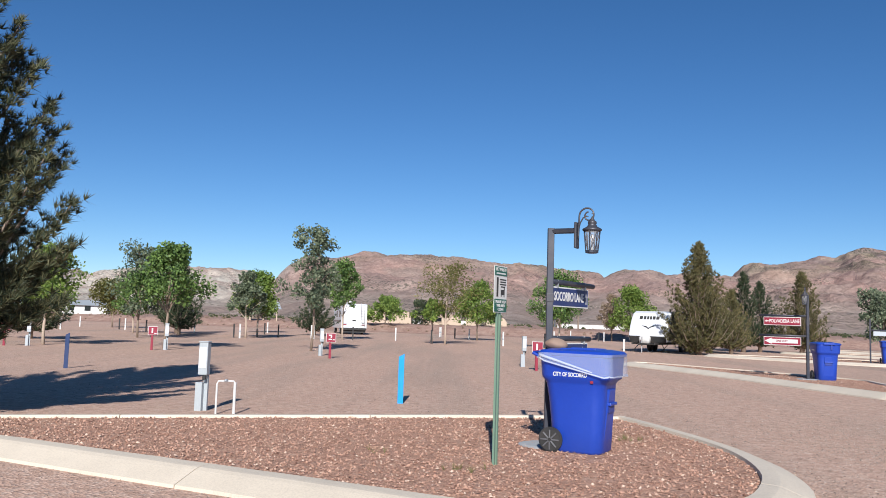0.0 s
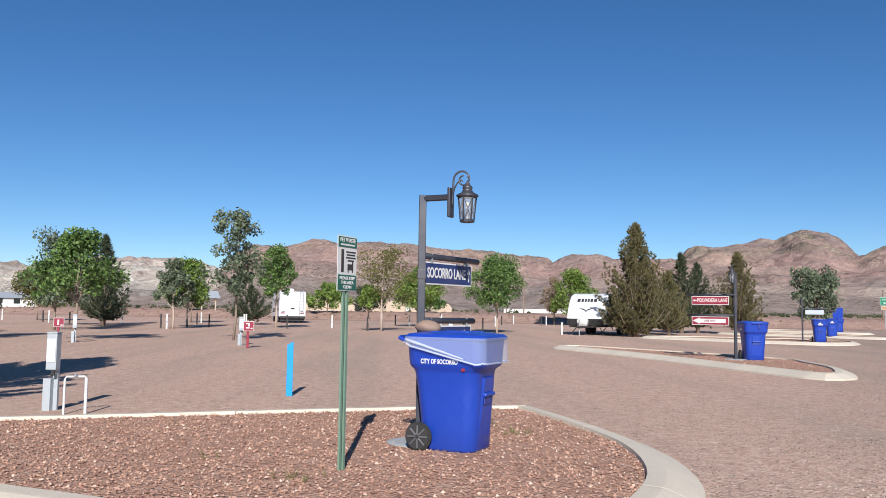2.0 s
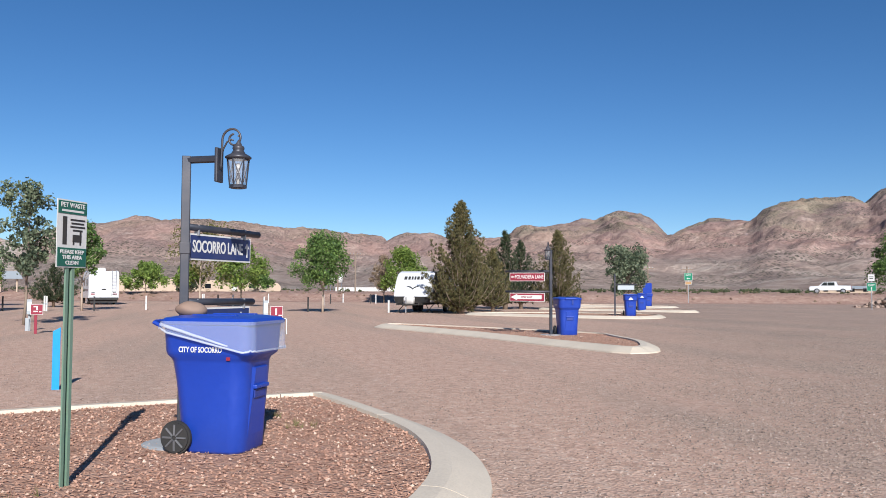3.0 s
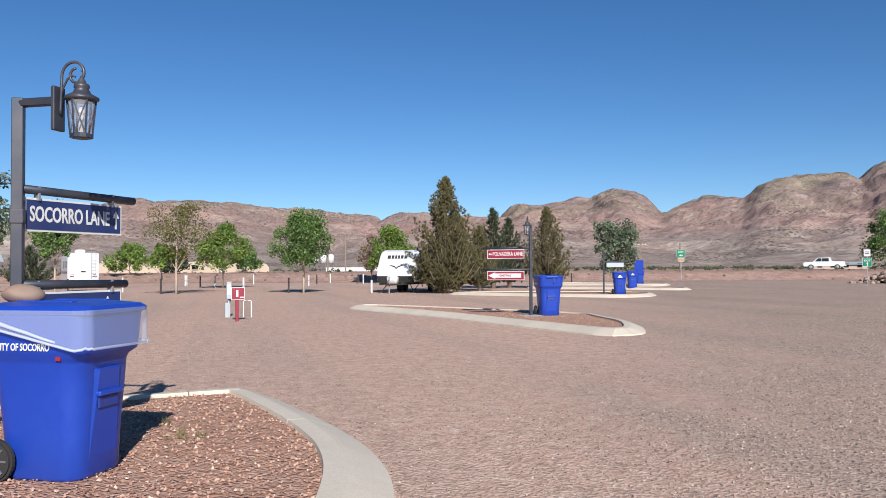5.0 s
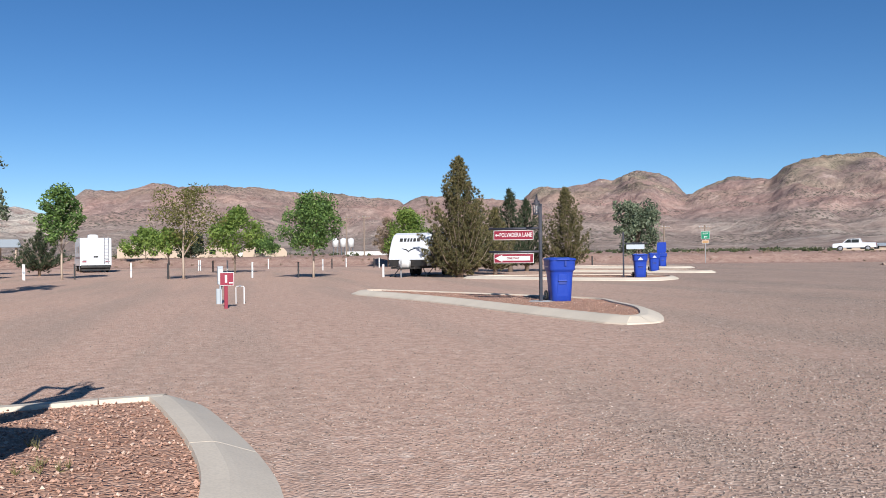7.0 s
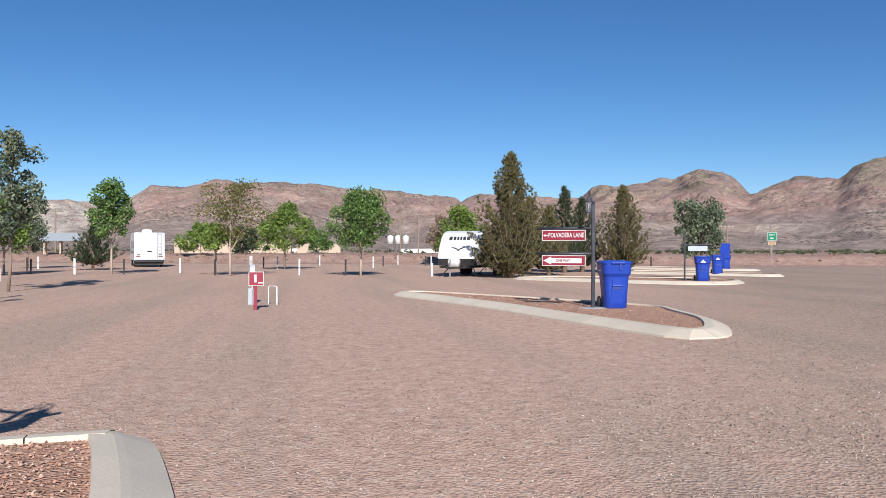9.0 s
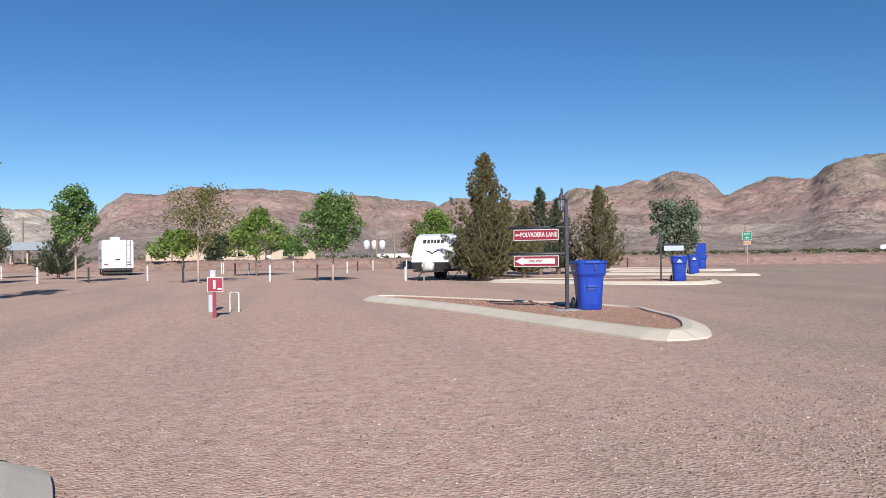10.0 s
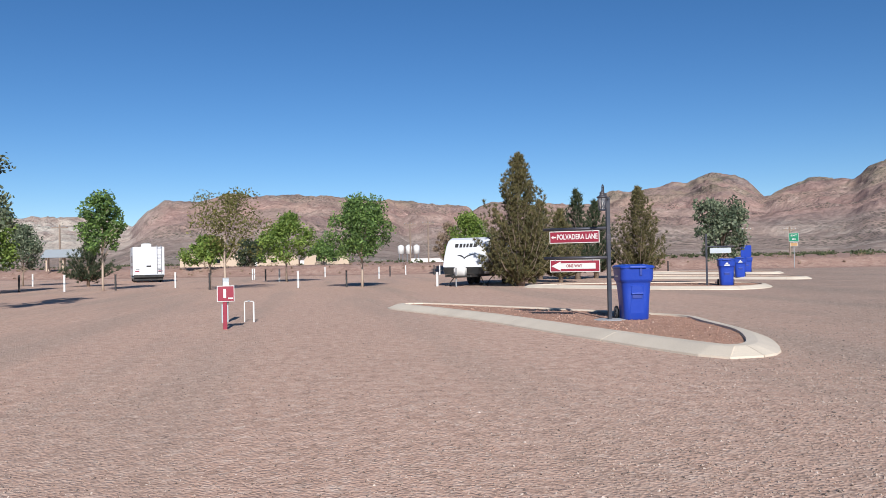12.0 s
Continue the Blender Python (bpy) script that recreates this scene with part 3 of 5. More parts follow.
def scatter_pebbles():
    """Stones on the drive, thickest along the walked strip and in the coarse wheel ruts to its east."""
    rg = np.random.default_rng(3)
    n = 900000
    t = rg.uniform(-0.2, 1.1, n)
    a = radians(14) + rg.uniform(-0.72, 0.72, n)
    d = 2.3 * np.exp(rg.uniform(0, 2.6, n))
    x = -0.5 + 4.5 * t + d * np.sin(a)
    y = -0.8 + 8.4 * t + d * np.cos(a)
    keep = ~(inside(NEAR_ISLAND, x, y) | inside(NEXT_ISLAND, x, y))
    east = 1 / (1 + np.exp(-(x - 0.42 * y - 3.2) / 1.1))
    ruts = 0.5 + 0.5 * np.sin((x * 0.94 - y * 0.34) * 2.1 + 0.6 * np.sin(y * 0.35 + x * 0.2))
    patch = np.array([noise.noise((u * 0.45, v * 0.45, 0)) for u, v in zip(x.tolist(), y.tolist())])
    keep &= rg.random(n) < np.clip(0.085 + 0.14 * patch + east * (0.28 + 0.40 * ruts + 0.35 * patch), 0.015, 0.95)
    x, y, east = x[keep][:210000], y[keep][:210000], east[keep][:210000]
    size = rg.choice((0.005, 0.007, 0.009, 0.012, 0.016), len(x), p=(0.2, 0.3, 0.27, 0.16, 0.07)) * (0.85 + 0.35 * east)
    spots = np.stack([x, y, 0.25 * size, size], 1)
    tagged(stones("loose_gravel", spots, M_PEB, None, 4), "loose mixed gravel stones on the drive", "gravel", kind="stuff")


scatter_pebbles()


# ---- wheeled rubbish bins ----
def wheeled_bin(m, label, bag=False, lid_open=False, words=False, emblem=False):
    """Tall tapered cart: front +x, wheels at the back."""
    b = thing("wheeled_bin", m, label, "rubbish bin", "wheeled bins")
    rings = [rounded(0.53, 0.47, 0.12, 0.0, 5, 0.02), rounded(0.57, 0.51, 0.13, 0.03, 5, 0.02), rounded(0.60, 0.53, 0.13, 0.30, 5, 0.015), rounded(0.645, 0.565, 0.13, 0.58, 5, 0.01),
             rounded(0.675, 0.59, 0.13, 0.735, 5, 0.0), rounded(0.70, 0.605, 0.13, 0.765, 5, 0.0), rounded(0.765, 0.65, 0.12, 0.80, 5, 0.01), rounded(0.78, 0.66, 0.12, 0.83, 5, 0.01),
             rounded(0.80, 0.675, 0.11, 1.03, 5, 0.01), rounded(0.81, 0.685, 0.11, 1.045, 5, 0.01)]
    body = part("body", loft(rings), M_BLUE, b, "blue moulded plastic body, dusty and scuffed", True)
    lid = [rounded(0.83, 0.70, 0.09, 1.048, 4, 0.015), rounded(0.84, 0.71, 0.09, 1.075, 4, 0.015), rounded(0.80, 0.66, 0.10, 1.10, 4, 0.01), rounded(0.60, 0.46, 0.10, 1.118, 4, 0.0), rounded(0.3, 0.2, 0.08, 1.122, 4, 0.0)]
    lb = loft(lid)
    if lid_open:
        bmesh.ops.rotate(lb, cent=(-0.41, 0, 1.05), matrix=Euler((0, radians(-82), 0)).to_matrix(), verts=lb.verts)
    ld = part("lid", lb, M_BLUE, b, "blue domed lid")
    if not lid_open:
        part("lid_rib", box(0.40, 0.06, 0.02, 0.02, 0.17, 1.108, 0.008), M_BLUE, ld)
        part("lid_rib", box(0.40, 0.06, 0.02, 0.02, -0.17, 1.108, 0.008), M_BLUE, ld)
    # back handle bar between two lugs
    part("handle", tube([(-0.39, -0.30, 1.03), (-0.46, -0.30, 1.06), (-0.47, -0.26, 1.065), (-0.47, 0.26, 1.065), (-0.46, 0.30, 1.06), (-0.39, 0.30, 1.03)], 0.018, 8), M_BLUE, b)
    # grab pocket in the front wall: two raised cheeks and a bar
    pk = part("front_pocket", loft([[(0.285, -0.15, 0.10), (0.285, 0.15, 0.10), (0.338, 0.13, 0.70), (0.338, -0.13, 0.70)], [(0.305, -0.14, 0.10), (0.305, 0.14, 0.10), (0.358, 0.10, 0.69), (0.358, -0.10, 0.69)]]), M_BLUE, b)
    part("grab_bar", box(0.045, 0.24, 0.035, 0.352, 0, 0.52, 0.01), M_BLUE, pk)
    # darker slab that paints in the shade below the bar
    part("grab_hollow", box(0.012, 0.20, 0.07, 0.345, 0, 0.445, 0.004), M_BLUED, pk, "darker blue slab, the shade under the grab bar put into its colour")
    part("axle", tube([(-0.24, -0.29, 0.135), (-0.24, 0.29, 0.135)], 0.012, 8), M_STEEL, b)
    for s in (-1, 1):
        w = bmesh.new()
        bmesh.ops.create_cone(w, cap_ends=True, segments=28, radius1=0.135, radius2=0.135, depth=0.055)
        bmesh.ops.bevel(w, geom=[e for e in w.edges if len(e.link_faces) == 2 and e.calc_face_angle() > 1], offset=0.015, segments=2, affect="EDGES")
        bmesh.ops.rotate(w, cent=(0, 0, 0), matrix=Euler((radians(90), 0, 0)).to_matrix(), verts=w.verts)
        bmesh.ops.translate(w, vec=(-0.24, s * 0.30, 0.135), verts=w.verts)
        wh = part("wheel", w, M_BLACK, b, "black plastic wheel with spokes")
        hub = bmesh.new()
        for k in range(8):
            a = math.tau * k / 8
            tube([(-0.24 + 0.02 * math.cos(a), s * 0.333, 0.135 + 0.02 * math.sin(a)), (-0.24 + 0.105 * math.cos(a), s * 0.330, 0.135 + 0.105 * math.sin(a))], 0.009, 5, hub)
        part("spokes", hub, M_SPOKE, wh)
    if words:
        t = shift(text_bm("CITY OF SOCORRO", 0.062, 0.003, 0.0016), -0.02, -0.3345, 0.845, 0.70)
        part("lettering", t, M_WHITE, body, "white stencilled words, worn")
    else:
        part("lettering", box(0.26, 0.003, 0.03, 0.0, -0.3345, 0.87), M_WHITEG, body, "worn white stencil bar")
    if emblem:
        e = loft([[(0.385, -0.10, 0.87), (0.385, 0.10, 0.87), (0.385, 0.0, 0.96)], [(0.415, -0.10, 0.87), (0.415, 0.10, 0.87), (0.415, 0.0, 0.96)]])
        part("emblem", e, M_WHITE, body, "white printed emblem")
        part("emblem_bar", box(0.03, 0.22, 0.035, 0.40, 0, 0.82), M_WHITE, body, "white printed bar")
    part("sticker", box(0.035, 0.003, 0.03, 0.22, -0.318, 0.765), M_SIGNRED, body, "small faded red sticker")
    if not bag and not lid_open:
        part("latch_strap", box(0.008, 0.045, 0.20, 0.428, 0.06, 0.90, 0.003), M_BLUED, b, "dark blue latch strap")
        part("lid_lip", box(0.05, 0.34, 0.05, 0.43, 0, 1.045, 0.015), M_BLUE, ld)
    if bag:
        bm = bmesh.new()
        top, low = [], []
        rng = random.Random(8)
        for k, (x, y, z) in enumerate(rounded(0.86, 0.735, 0.11, 0, 9, 0.012)):
            f = (x + 0.42) / 0.85
            zl = 1.03 - 0.19 * min(1.0, max(0.0, f * 1.5)) + rng.uniform(-0.008, 0.008)
            j = 1 + rng.uniform(-0.006, 0.012)
            top.append(bm.verts.new((x * 0.99, y * 0.99, 1.075)))
            low.append(bm.verts.new((x * j, y * j, zl)))
        n = len(top)
        for k in range(n):
            bm.faces.new((top[k], low[k], low[(k + 1) % n], top[(k + 1) % n]))
        hem = [v.co.copy() for v in low]
        bg = thing("plastic_bag", m, "clear plastic liner bag folded over the bin rim", "bag")
        part("film", bm, M_BAG, bg, "translucent wrinkled film", True)
        part("rolled_hem", tube([*hem, hem[0]], 0.009, 6), M_BAGW, bg, "bunched whitish hem", True)
        fold = [(-0.36 + 0.1 * k, -0.372 - 0.006 * (k % 2), 1.05 - 0.028 * k) for k in range(7)]
        part("gathered_fold", tube(fold, 0.017, 6, None, 0.5), M_BAGW, bg, "gathered whitish fold", True)
    return b


M_BAGW = glass("bunched_bag", (0.72, 0.77, 0.88), 0.35, 0.38)
wheeled_bin(pose(0.665, 8.21, 0.10, 0, 0, -28), "blue wheeled bin with a plastic liner, on red gravel", bag=True, words=True)
wheeled_bin(pose(10.38, 23.35, 0.10, 0, 0, -98), "blue wheeled bin with closed lid beside a lane sign")
wheeled_bin(pose(20.65, 38.9, 0.10, 0, 0, -112), "blue wheeled bin with white emblem on the gravel", emblem=True)
wheeled_bin(pose(26.9, 49.2, 0.10, 0, 0, -112), "blue wheeled bin with white emblem, far island", emblem=True)
wheeled_bin(pose(33.6, 60.4, 0.10, 0, 0, -112), "blue wheeled bin with its lid thrown open", lid_open=True)


# ---- lane signs with lanterns ----
def lantern(parent, x, y, z, sides=12):
    """Wall lantern: z is the bottom of its cage."""
    lt = part("lantern", lathe([(0.055, z), (0.075, z + 0.005), (0.075, z + 0.03), (0.06, z + 0.035)], sides, x, y), M_IRON, parent, "dark iron carriage lantern")
    part("lantern_glass", lathe([(0.062, z + 0.034), (0.088, z + 0.26)], sides, x, y), M_GLASS, lt, "seedy clear glass", True)
    part("candle_tube", lathe([(0.016, z + 0.03), (0.016, z + 0.16), (0.024, z + 0.175), (0.014, z + 0.22)], 8, x, y), M_BULB, lt, "white candle tube")
    cage = bmesh.new()
    for k in range(6):
        a, b = math.tau * k / 6, math.tau * (k + 1) / 6
        p0 = (x + 0.07 * math.cos(a), y + 0.07 * math.sin(a), z + 0.03)
        p1 = (x + 0.092 * math.cos(a), y + 0.092 * math.sin(a), z + 0.262)
        q0 = (x + 0.07 * math.cos(b), y + 0.07 * math.sin(b), z + 0.03)
        q1 = (x + 0.092 * math.cos(b), y + 0.092 * math.sin(b), z + 0.262)
        tube([p0, p1], 0.0065, 5, cage)
        if k % 2 == 0:
            tube([p0, q1], 0.0055, 4, cage)
            tube([q0, p1], 0.0055, 4, cage)
    part("cage", cage, M_IRON, lt)
    part("cap", lathe([(0.09, z + 0.25), (0.112, z + 0.262), (0.110, z + 0.278), (0.06, z + 0.305), (0.044, z + 0.335), (0.052, z + 0.345), (0.048, z + 0.365), (0.03, z + 0.375), (0.026, z + 0.388), (0.012, z + 0.41), (0.006, z + 0.425)], sides, x, y), M_IRON, lt, "", True)
    return lt


def lane_sign(m, label, sign_angle, arm_angle, post_top, boards, lamp=True):
    """A steel post, a lantern arm and boards hung under round rails."""
    s = thing("lane_sign", m, label, "sign", "lane signs")
    part("post", box(0.075, 0.075, post_top, 0, 0, 0, 0.006), M_IRON, s, "dark square steel post")
    part("post_sleeve", box(0.088, 0.088, 0.10, 0, 0, post_top - 0.86, 0.006), M_IRON, s)
    part("footing", lathe([(0.32, -0.02), (0.33, 0.012), (0.28, 0.022)], 18), M_SLAB, s, "round concrete footing")
    if lamp:
        c, d = math.cos(radians(arm_angle)), math.sin(radians(arm_angle))
        L = 0.30
        part("lamp_arm", tube([(0, 0, post_top - 0.035), (c * L, d * L, post_top - 0.035)], 0.032, 6), M_IRON, s)
        pl = box(0.03, 0.11, 0.30, L + 0.015, 0, post_top - 0.24, 0.008)
        bmesh.ops.rotate(pl, cent=(0, 0, 0), matrix=Euler((0, 0, radians(arm_angle))).to_matrix(), verts=pl.verts)
        part("back_plate", pl, M_IRON, s)
        zl = post_top - 0.30
        R = L + 0.20
        # scroll: rises from the plate, curls over and in on itself
        pts = []
        for k in range(9):
            t = k / 8
            pts.append((L + 0.035 + 0.01 * t, post_top - 0.13 + 0.27 * t))
        for k in range(1, 30):
            a = math.pi - k * 0.262
            rad = 0.092 * (1 - 0.02 * k)
            pts.append((L + 0.045 + 0.092 + rad * math.cos(a) + 0.0009 * k, post_top + 0.14 + rad * math.sin(a)))
        part("scroll", tube([(c * u, d * u, z) for u, z in pts], 0.011, 6, None, 0.8), M_IRON, s, "", True)
        part("inner_scroll", tube([(c * u, d * u, z) for u, z in [(L + 0.04, post_top - 0.02), (L + 0.055, post_top + 0.05), (L + 0.09, post_top + 0.11), (L + 0.135, post_top + 0.13), (L + 0.15, post_top + 0.12)]], 0.008, 6), M_IRON, s, "", True)
        part("hanger", tube([(c * R, d * R, zl + 0.45), (c * R, d * R, post_top + 0.165)], 0.008, 6), M_IRON, s)
        lantern(s, c * R, d * R, zl)
    rot = Euler((0, 0, radians(sign_angle))).to_matrix()
    for z, length, height, col, words, start, rail, size in boards:
        # rail above, board below
        r = tube([(0.0, 0, z + height / 2 + 0.055), (rail, 0, z + height / 2 + 0.045)], 0.032, 10)
        bmesh.ops.rotate(r, cent=(0, 0, 0), matrix=rot, verts=r.verts)
        part("rail", r, M_IRON, s, "dark round rail", True)
        bd = box(length, 0.006, height, start + length / 2, 0, z - height / 2, 0.0)
        bmesh.ops.rotate(bd, cent=(0, 0, 0), matrix=rot, verts=bd.verts)
        board = part("board", bd, M_WHITE, s, "white-edged enamel board")
        fc = box(length - 0.03, 0.004, height - 0.03, start + length / 2, -0.005, z - height / 2 + 0.015)
        bmesh.ops.rotate(fc, cent=(0, 0, 0), matrix=rot, verts=fc.verts)
        part("face", fc, col, board)
        for k in (0.12, 0.88):
            cl = box(0.02, 0.05, 0.10, start + length * k, 0, z + height / 2 - 0.02, 0.004)
            bmesh.ops.rotate(cl, cent=(0, 0, 0), matrix=rot, verts=cl.verts)
            part("clip", cl, M_STEEL, s)
        for kind, x0, x1 in words:
            if kind in ("up", "left", "left_wide"):
                xc, w = start + (x0 + x1) / 2, x1 - x0
                h = height * 0.6
                if kind == "up":
                    ring = [(-w * 0.12, -h / 2), (w * 0.12, -h / 2), (w * 0.12, h * 0.1), (w / 2, h * 0.1), (0, h / 2), (-w / 2, h * 0.1), (-w * 0.12, h * 0.1)]
                else:
                    q = h * (0.5 if kind == "left_wide" else 0.34)
                    hd = min(w * 0.45, h * 0.9)
                    ring = [(-w / 2, 0), (-w / 2 + hd, -q), (-w / 2 + hd, -q * 0.5), (w / 2, -q * 0.5), (w / 2, q * 0.5), (-w / 2 + hd, q * 0.5), (-w / 2 + hd, q)]
                bm = loft([[(xc + u, -0.008, z + v) for u, v in ring], [(xc + u, -0.011, z + v) for u, v in ring]])
                bmesh.ops.rotate(bm, cent=(0, 0, 0), matrix=rot, verts=bm.verts)
                part("arrow", bm, M_WHITE, board, "white arrow")
            else:
                bm = text_bm(kind, size, 0.003, size * 0.022)
                w = max(v.co.x for v in bm.verts) - min(v.co.x for v in bm.verts)
                on_white = col is M_SIGNRED and size < 0.1
                shift(bm, start + (x0 + x1) / 2, -0.0125 if on_white else -0.009, z, (x1 - x0) / w)
                bmesh.ops.rotate(bm, cent=(0, 0, 0), matrix=rot, verts=bm.verts)
                part("lettering", bm, M_SIGNRED if on_white else M_WHITE, board, "red words" if on_white else "white words")
    return s


lane_sign(pose(0.33, 8.5, 0.10), "dark lantern post with a navy SOCORRO LANE board", 53, -29, 2.50,
          [(1.71, 0.90, 0.235, M_SIGNBLUE, [("SOCORRO LANE", 0.04, 0.77), ("up", 0.80, 0.87)], 0.05, 1.08, 0.15),
           (1.05, 0.90, 0.235, M_SIGNBLUE, [("ONE WAY", 0.12, 0.60), ("up", 0.72, 0.79)], 0.05, 1.0, 0.12)])
lane_sign(pose(9.86, 23.32, 0.10), "dark lantern post with red POLVADERA LANE board", 146.5, -122, 2.50, [], True)


def red_boards():
    """The red boards hang to the other side of their post, facing the drive."""
    s = thing("lane_sign", pose(8.80, 24.02, 0.10, 0, 0, -33.5), "red POLVADERA LANE and one-way arrow boards on rails", "sign", "lane signs")
    for z, words in ((1.71, "POLVADERA LANE"), (1.11, "ONE WAY")):
        part("rail", tube([(-0.10, 0, z + 0.165), (1.24, 0, z + 0.165)], 0.032, 10), M_IRON, s, "dark round rail", True)
        board = part("board", box(1.06, 0.006, 0.25, 0.56, 0, z - 0.125), M_WHITE, s, "white-edged enamel board")
        part("face", box(1.03, 0.004, 0.22, 0.56, -0.005, z - 0.11), M_SIGNRED, board, "red enamel face")
        for x in (0.15, 0.95):
            part("clip", box(0.02, 0.04, 0.08, x, 0, z + 0.10, 0.004), M_STEEL, s)
        wide = words == "ONE WAY"
        w, xc, q, hd = (0.94, 0.53, 0.095, 0.20) if wide else (0.11, 0.12, 0.04, 0.05)
        k = 0.62 if wide else 0.35
        ring = [(-w / 2, 0), (-w / 2 + hd, -q), (-w / 2 + hd, -q * k), (w / 2, -q * k), (w / 2, q * k), (-w / 2 + hd, q * k), (-w / 2 + hd, q)]
        part("arrow", loft([[(xc + u, -0.008, z + v) for u, v in ring], [(xc + u, -0.011, z + v) for u, v in ring]]), M_WHITE, board, "white arrow")
        size = 0.085 if wide else 0.15
        bm = text_bm(words, size, 0.003, size * 0.02)
        span = max(v.co.x for v in bm.verts) - min(v.co.x for v in bm.verts)
        x0, x1 = (0.38, 0.72) if wide else (0.19, 1.05)
        shift(bm, (x0 + x1) / 2, -0.0135 if wide else -0.009, z, (x1 - x0) / span)
        part("lettering", bm, M_SIGNRED if wide else M_WHITE, board, "red words" if wide else "white words")


red_boards()


# ---- pet waste sign ----
def pet_sign():
    s = thing("pet_sign", pose(-0.353, 7.09, 0.10, 0, 0, 62), "green and white pet waste sign on a green steel post", "sign")
    # channel post: a web and two flanges, with punched holes
    bm = box(0.032, 0.006, 1.62, 0, 0.012, 0)
    box(0.006, 0.03, 1.62, -0.019, 0.0, 0, 0, bm)
    box(0.006, 0.03, 1.62, 0.019, 0.0, 0, 0, bm)
    box(0.022, 0.006, 1.62, -0.033, -0.012, 0, 0, bm)
    box(0.022, 0.006, 1.62, 0.033, -0.012, 0, 0, bm)
    post = part("post", bm, M_GREENP, s, "pale green channel steel post")
    for k in range(14):
        part("hole", lathe([(0.006, -0.001), (0.006, 0.001)], 8), M_BLACK, post).matrix_basis = pose(0, 0.0085, 0.18 + 0.1 * k, 90, 0, 0)
    plate = part("plate", box(0.30, 0.004, 0.46, 0, -0.02, 1.48, 0.0), M_WHITE, s, "white enamel plate")
    part("header", box(0.285, 0.003, 0.085, 0, -0.0245, 1.845), M_SIGNDG, plate, "dark green header band")
    part("footer", box(0.285, 0.003, 0.125, 0, -0.0245, 1.488), M_SIGNDG, plate, "dark green footer band")
    for words, z, w, h in (("PET WASTE", 1.902, 0.24, 0.045), ("PLEASE KEEP", 1.585, 0.24, 0.036), ("THIS AREA", 1.548, 0.2, 0.036), ("CLEAN", 1.511, 0.13, 0.036)):
        bm = text_bm(words, h, 0.002, 0.001)
        span = max(v.co.x for v in bm.verts) - min(v.co.x for v in bm.verts)
        part("lettering", shift(bm, 0, -0.0272, z, w / span), M_WHITE, plate, "white words")
    part("word_bar", box(0.22, 0.002, 0.014, 0, -0.0265, 1.858), M_WHITE, plate, "white line of small print")
    for k, w in enumerate((0.15, 0.13, 0.15, 0.10)):
        part("word_bar", box(w, 0.002, 0.012, 0.055, -0.0232, 1.80 - 0.024 * k), M_BLACK, plate, "dark line of small print")
    # pictogram as plain slabs: an upright bar and a low block on a line
    part("pictogram", box(0.04, 0.002, 0.19, -0.075, -0.0232, 1.635, 0.0), M_BLACK, plate, "black upright pictogram shape")
    part("pictogram", box(0.09, 0.002, 0.05, 0.05, -0.0232, 1.655, 0.0), M_BLACK, plate, "black low pictogram shape")
    part("pictogram", box(0.018, 0.002, 0.03, 0.085, -0.0232, 1.70, 0.0), M_BLACK, plate)
    part("pictogram", box(0.015, 0.002, 0.025, 0.015, -0.0232, 1.635, 0.0), M_BLACK, plate)
    part("pictogram", box(0.015, 0.002, 0.025, 0.085, -0.0232, 1.635, 0.0), M_BLACK, plate)
    for z in (1.52, 1.90):
        part("bolt", lathe([(0.008, 0), (0.008, 0.006), (0.004, 0.008)], 8), M_STEEL, s).matrix_basis = pose(0, -0.026, z, 90, 0, 0)


pet_sign()


# ---- marker posts, pedestals, taps ----
def marker_post(x, y, h, material, label, turn=0):
    p = thing("marker_post", pose(x, y, -0.02, 0, 0, turn), label, "post", "marker posts")
    ring = [(-0.05, 0), (0.05, 0), (0.05, h), (-0.05, h - 0.055)]
    bm = loft([[(u, -0.012, v) for u, v in ring], [(u, 0.012, v) for u, v in ring]])
    bmesh.ops.bevel(bm, geom=bm.edges[:], offset=0.003, segments=1, affect="EDGES")
    body = part("blade", bm, material, p)
    part("rib", box(0.012, 0.008, h - 0.09, 0.0, 0.014, 0.0), material, body)
    return p


marker_post(-1.65, 13.65, 0.90, M_MARKER, "bright blue flat marker post with a slanted top", 6)
marker_post(-10.5, 19.7, 0.92, M_MARKERD, "blue flat marker post with tree shade put into its darker colour", 20)


def pedestal(m, label, tall=1.05, group="power pedestals"):
    """A slim utility box on a back post, with a meter and an outlet flap."""
    p = thing("power_pedestal", m, label, "utility pedestal", group)
    part("post", box(0.07, 0.05, tall * 0.98, 0.02, 0.055, 0, 0.006), M_GREYBOX, p, "grey steel back post")
    part("base_box", box(0.11, 0.10, tall * 0.42, -0.055, 0, 0, 0.008), M_GREYBOX, p, "pale lower box")
    hd = part("head_box", box(0.145, 0.12, tall * 0.47, 0, -0.005, tall * 0.53, 0.010), M_GREYBOX, p, "pale grey upper box")
    part("cover", box(0.125, 0.012, tall * 0.30, 0, -0.068, tall * 0.63, 0.004), M_WHITEG, hd)
    part("outlet", box(0.05, 0.03, 0.07, 0.035, -0.065, tall * 0.46, 0.006), M_BLACK, p, "black outlet cover")
    part("top_cap", box(0.155, 0.13, 0.02, 0, -0.005, tall, 0.006), M_GREYBOX, p)
    return p


